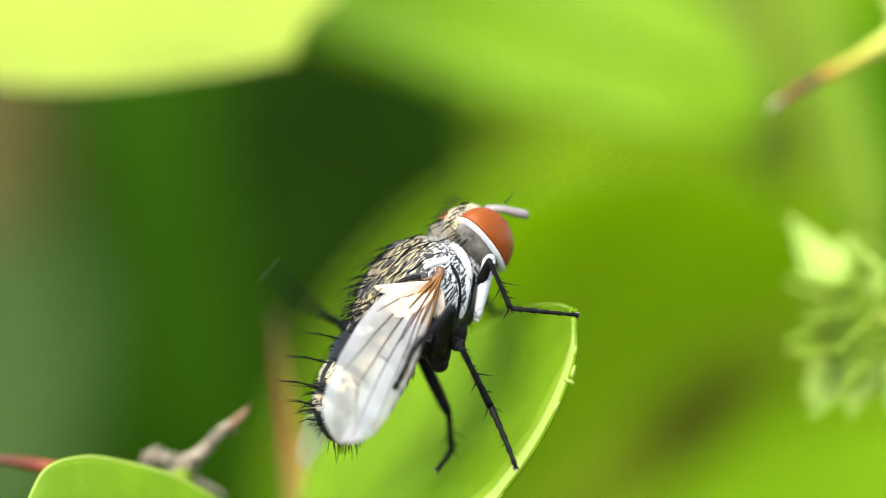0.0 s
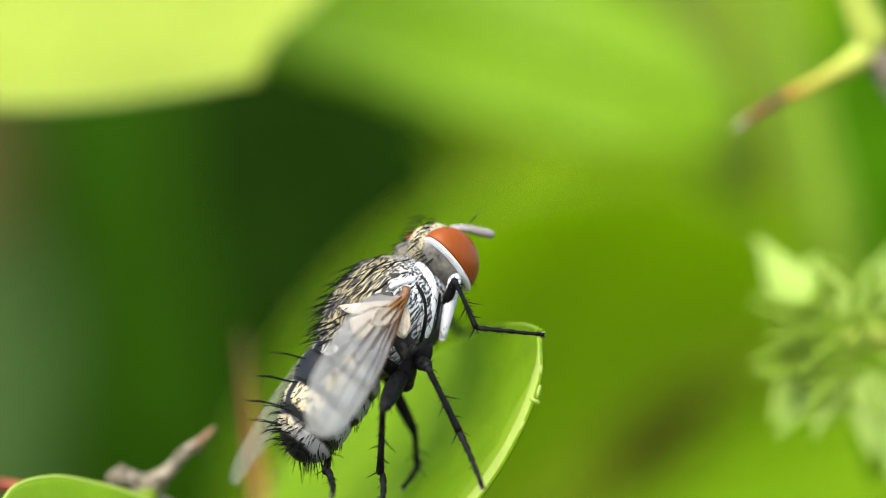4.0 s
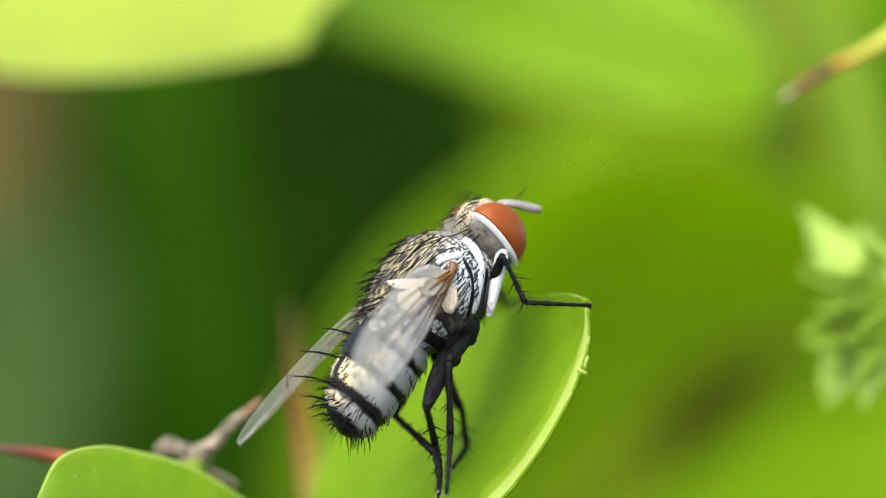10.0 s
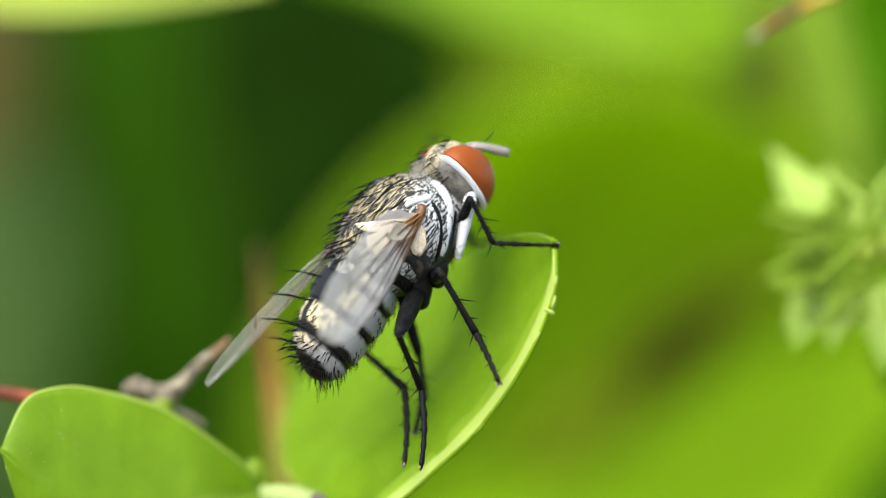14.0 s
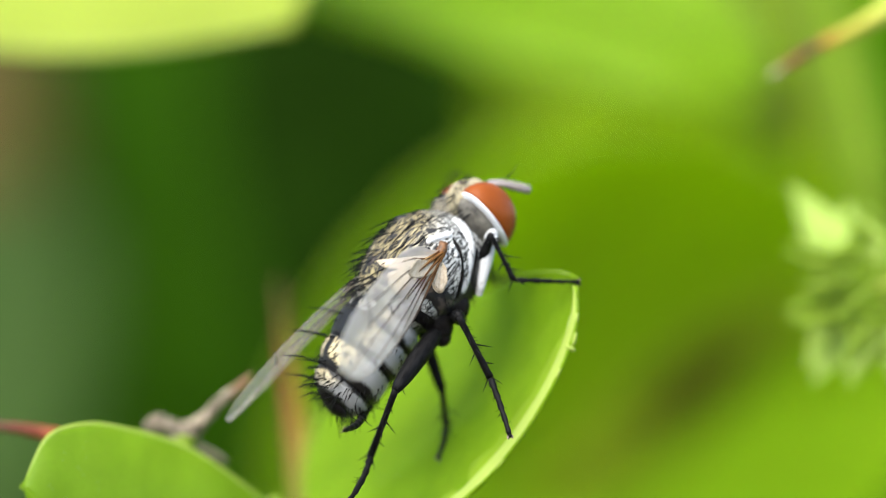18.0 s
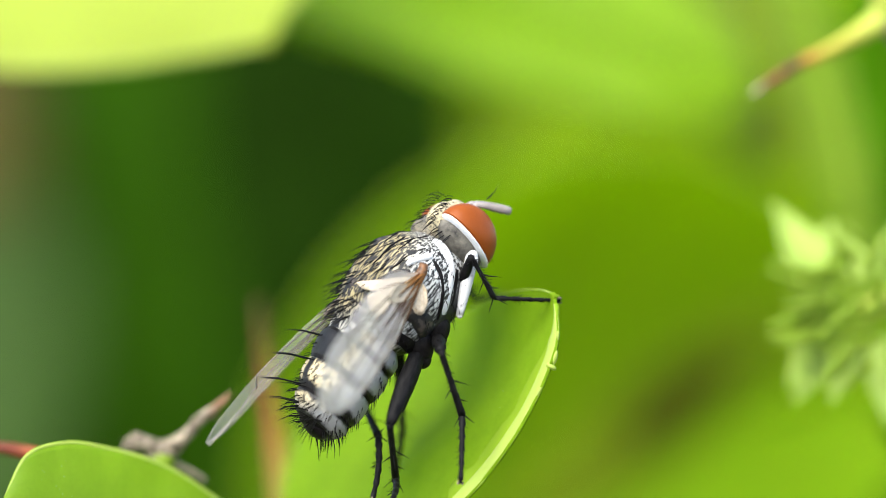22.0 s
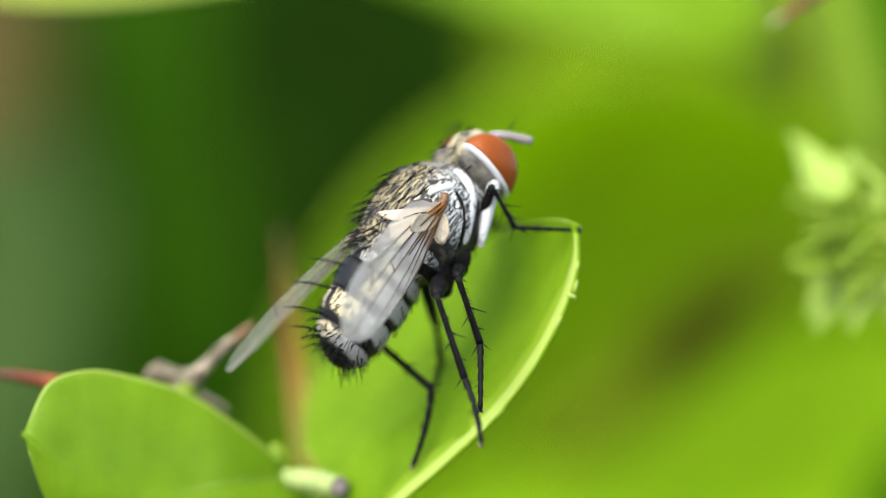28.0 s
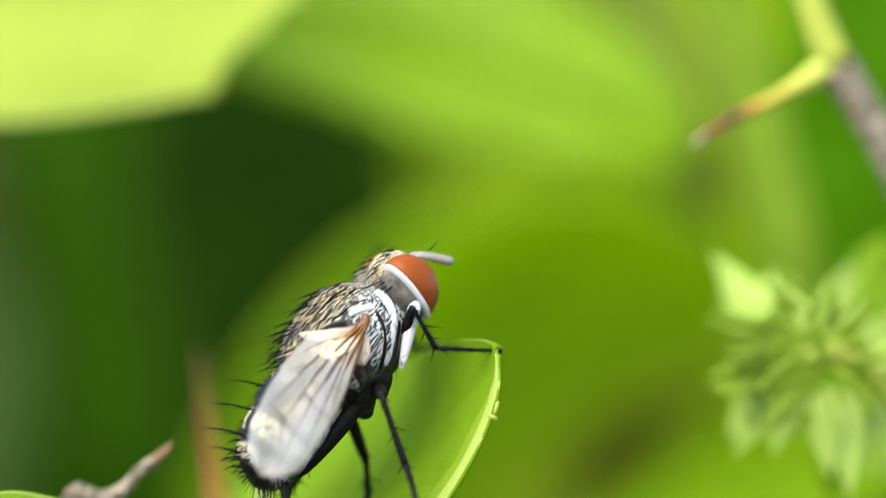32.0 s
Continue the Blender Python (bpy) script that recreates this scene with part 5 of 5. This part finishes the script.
    move_leg(RIGHT_HIND, (-0.6, -0.85, -1.25), (-1, 1, -1), (
        (0, 798, 528, 728, 603, 688, 683), (0.2, 796, 490, 734, 635, 661, 728), (0.4, 811, 512, 711, 592, 641, 662),
        (0.7, 813, 488, 658, 509, 523, 509), (1, 827, 509, 757, 449, 702, 419), (1.2, 827, 500, 703, 417, 651, 313),
        (1.5, 826, 509, 681, 519, 546, 555), (1.8, 812, 541, 688, 562, 657, 593), (2, 761, 595, 651, 655, 521, 763),
        (2.2, 797, 597, 683, 711, 548, 783), (2.4, 768, 633, 683, 738, 563, 818), (4.5, 737, 671, 737, 791, 742, 856),
        (5, 741, 608, 641, 648, 541, 698), (5.5, 750, 654, 619, 726, 510, 799), (6, 802, 530, 734, 635, 684, 715), (6.25, 765, 610, 710, 700, 655, 790), (6.5, 722, 702, 678, 775, 620, 866),
        (7, 705, 646, 693, 776, 665, 886), (7.5, 709, 646, 695, 748, 662, 878), (8, 752, 685, 797, 805, 817, 880), (8.5, 754, 666, 805, 768, 830, 876),
        (9, 740, 662, 782, 745, 795, 880), (9.5, 731, 702, 774, 797, 774, 884), (10, 730, 720, 745, 790, 750, 875),
        (10.5, 712, 701, 760, 788, 749, 880), (11, 734, 711, 752, 791, 744, 881), (11.5, 728, 701, 761, 767, 690, 893),
        (12, 715, 677, 725, 797, 713, 907), (12.5, 714, 674, 710, 776, 692, 892), (13, 734, 697, 779, 797, 777, 932),
        (13.5, 732, 701, 776, 795, 779, 930), (14, 737, 696, 777, 796, 777, 931), (14.4, 730, 688, 773, 793, 775, 933),
        (16.5, 718, 715, 679, 809, 614, 918), (17, 688, 716, 638, 826, 573, 916), (17.5, 706, 653, 666, 798, 623, 907),
        (18, 695, 731, 650, 851, 610, 931), (18.5, 701, 660, 668, 790, 596, 892), (19, 704, 658, 702, 758, 667, 893),
        (19.5, 767, 633, 777, 764, 799, 901), (20, 725, 713, 775, 803, 783, 903), (20.5, 739, 696, 783, 768, 794, 884),
        (21, 722, 724, 740, 809, 750, 889), (21.5, 675, 726, 704, 831, 718, 886), (22, 720, 759, 730, 859, 720, 899),
        (22.5, 755, 671, 741, 794, 723, 895), (23, 674, 733, 717, 848, 694, 943), (23.5, 708, 727, 701, 847, 667, 959),
        (24, 738, 778, 723, 878, 703, 983), (24.5, 756, 688, 739, 843, 717, 966), (26.5, 747, 697, 765, 800, 771, 942),
        (27, 674, 740, 629, 820, 629, 870), (27.5, 702, 665, 685, 759, 628, 888), (28, 765, 653, 818, 813, 845, 918),
        (28.5, 769, 679, 812, 773, 838, 911), (29, 752, 654, 772, 789, 769, 914), (29.5, 690, 726, 639, 778, 609, 857),
        (30, 707, 667, 679, 807, 609, 892), (30.3, 720, 728, 683, 797, 635, 879), (30.5, 679, 761, 636, 795, 533, 812),
        (31, 702, 753, 642, 798, 547, 843), (31.5, 707, 741, 690, 776, 685, 810), (32, 664, 760, 644, 790, 614, 850),
    ), (-1, -1, 1))
    move_leg(LEFT_HIND, (-0.7, 0.85, -1.35), (1, -1, -1), (
        (0, 588, 553, 528, 513, 478, 463), (0.034, 620, 560, 570, 470, 540, 400), (0.2, 624, 480, 595, 407, 610, 335),
        (0.4, 646, 487, 581, 417, 556, 332), (0.7, 606, 530, 565, 530, 533, 509), (0.967, 700, 440, 650, 400, 610, 350),
        (1, 692, 399, 672, 349, 675, 305), (1.034, 690, 370, 700, 320, 745, 285), (1.2, 558, 593, 527, 583, 506, 562),
        (1.5, 578, 623, 546, 633, 536, 619), (1.8, 584, 707, 532, 728, 512, 728), (2, 661, 645, 601, 725, 521, 765),
        (2.2, 600, 762, 569, 787, 544, 793), (4.5, 642, 726, 647, 776, 652, 826), (5, 601, 668, 541, 698, 471, 718),
        (5.5, 605, 712, 554, 748, 496, 816), (6, 640, 715, 650, 740, 640, 790), (6.5, 649, 739, 664, 768, 625, 858), (7, 635, 716, 670, 766, 645, 871),
        (7.5, 651, 733, 670, 762, 662, 845), (8, 662, 730, 762, 830, 762, 885), (8.5, 660, 731, 761, 804, 769, 876), (9, 670, 730, 770, 770, 795, 880),
        (9.5, 673, 746, 760, 833, 782, 884), (10, 665, 745, 745, 800, 750, 870), (10.5, 665, 735, 749, 803, 768, 880),
        (11, 664, 741, 739, 801, 724, 881), (11.5, 670, 745, 743, 825, 757, 907), (12, 663, 727, 723, 767, 723, 897),
        (12.5, 675, 732, 704, 747, 689, 870), (13, 674, 727, 754, 797, 744, 927), (13.5, 667, 730, 747, 795, 747, 933),
        (14, 672, 726, 747, 791, 747, 926), (14.4, 675, 728, 745, 788, 750, 918), (16.5, 664, 788, 650, 809, 574, 865),
        (17, 653, 766, 673, 806, 593, 916), (17.5, 648, 740, 653, 791, 637, 893), (18, 655, 761, 635, 781, 605, 801),
        (18.5, 643, 739, 658, 776, 614, 880), (19, 662, 728, 692, 758, 672, 878), (19.5, 661, 727, 758, 807, 762, 901),
        (20, 665, 723, 740, 813, 743, 903), (20.5, 667, 732, 739, 790, 746, 884), (21, 690, 749, 740, 829, 710, 899),
        (21.5, 708, 722, 745, 780, 729, 871), (22, 670, 719, 700, 779, 690, 889), (22.5, 658, 743, 709, 830, 723, 845),
        (22.75, 680, 738, 730, 812, 738, 905), (23, 709, 733, 754, 793, 726, 978), (23.5, 657, 752, 691, 838, 696, 881), (24, 666, 743, 713, 853, 698, 983),
        (24.5, 656, 748, 717, 834, 739, 911), (26.5, 666, 740, 738, 808, 726, 951), (27, 624, 770, 634, 830, 614, 870),
        (27.5, 651, 733, 671, 768, 645, 879), (27.75, 652, 735, 715, 798, 690, 925), (28, 653, 733, 758, 823, 721, 968), (28.5, 674, 730, 743, 799, 738, 911),
        (28.75, 655, 720, 665, 770, 640, 830), (29, 644, 669, 584, 689, 524, 709), (29.5, 647, 769, 596, 804, 501, 817), (29.75, 610, 640, 560, 610, 500, 590), (29.967, 630, 500, 600, 450, 570, 390),
        (30, 639, 487, 629, 437, 629, 377), (30.034, 650, 470, 660, 420, 690, 370), (30.3, 609, 556, 574, 531, 506, 543),
        (30.5, 576, 769, 533, 804, 521, 781), (31, 612, 753, 582, 773, 552, 783), (31.5, 630, 741, 630, 776, 630, 810),
        (32, 644, 750, 639, 780, 634, 820),
    ))
    walk(wing_r, [(t, wing_pose(t, HINGE_R, u, v, WING_R, -1, edge)) for t, u, v, edge in (
        (0, 626, 770, (0.9, 0.1, -0.2)), (0.4, 618, 804, (0.9, 0.1, -0.2)), (1, 622, 804, (0.9, 0.1, -0.2)), (2, 661, 812, (0.9, 0.1, -0.2)), (2.4, 672, 815, (0.9, 0.1, -0.2)),
        (4.5, 634, 712, (0.49, 0.72, -0.59)), (5, 622, 736, (0.49, 0.72, -0.59)), (6, 638, 706, (0.49, 0.72, -0.59)), (8, 631, 696, (0.49, 0.72, -0.59)),
        (9, 624, 692, (0.49, 0.72, -0.59)), (12, 632, 722, (0.49, 0.72, -0.59)), (13, 628, 708, (0.49, 0.72, -0.59)), (14.4, 622, 722, (0.49, 0.72, -0.59)),
        (17, 622, 718, (0.49, 0.72, -0.59)), (20, 620, 724, (0.49, 0.72, -0.59)), (22, 622, 746, (0.49, 0.72, -0.59)), (24, 622, 738, (0.49, 0.72, -0.59)),
        (27, 620, 730, (0.49, 0.72, -0.59)), (28, 624, 744, (0.49, 0.72, -0.59)), (28.5, 606, 748, (0.49, 0.72, -0.59)), (29.5, 616, 770, (0.65, 0.5, -0.45)), (30, 636, 764, (0.65, 0.5, -0.45)), (30.3, 650, 805, (0.9, 0.15, -0.25)), (30.5, 640, 795, (0.9, 0.15, -0.25)), (31, 640, 775, (0.9, 0.15, -0.25)),
        (32, 628, 765, (0.9, 0.2, -0.25)))])
    walk(wing_l, [(t, wing_pose(t, HINGE_L, u, v, WING_L, 1, edge)) for t, u, v, edge in (
        (0, 540, 800, (-0.3, -0.92, 0.2)), (0.4, 520, 848, (-0.3, -0.92, 0.2)), (1, 532, 856, (-0.3, -0.92, 0.2)), (2.4, 600, 862, (-0.3, -0.92, 0.2)), (4.5, 440, 770, (-0.18, -0.97, 0.15)),
        (6, 406, 800, (-0.18, -0.97, 0.15)), (9, 392, 782, (-0.18, -0.97, 0.15)), (14, 388, 785, (-0.18, -0.97, 0.15)), (20, 390, 782, (-0.18, -0.97, 0.15)),
        (23, 392, 790, (-0.18, -0.97, 0.15)), (28, 390, 784, (-0.18, -0.97, 0.15)), (29, 400, 784, (-0.18, -0.97, 0.15)), (29.4, 570, 850, (-0.3, -0.92, 0.2)),
        (30, 400, 770, (-0.18, -0.97, 0.15)), (30.4, 560, 850, (-0.3, -0.92, 0.2)), (31, 610, 862, (-0.3, -0.92, 0.2)), (32, 600, 800, (-0.18, -0.97, 0.15)))])


motions()
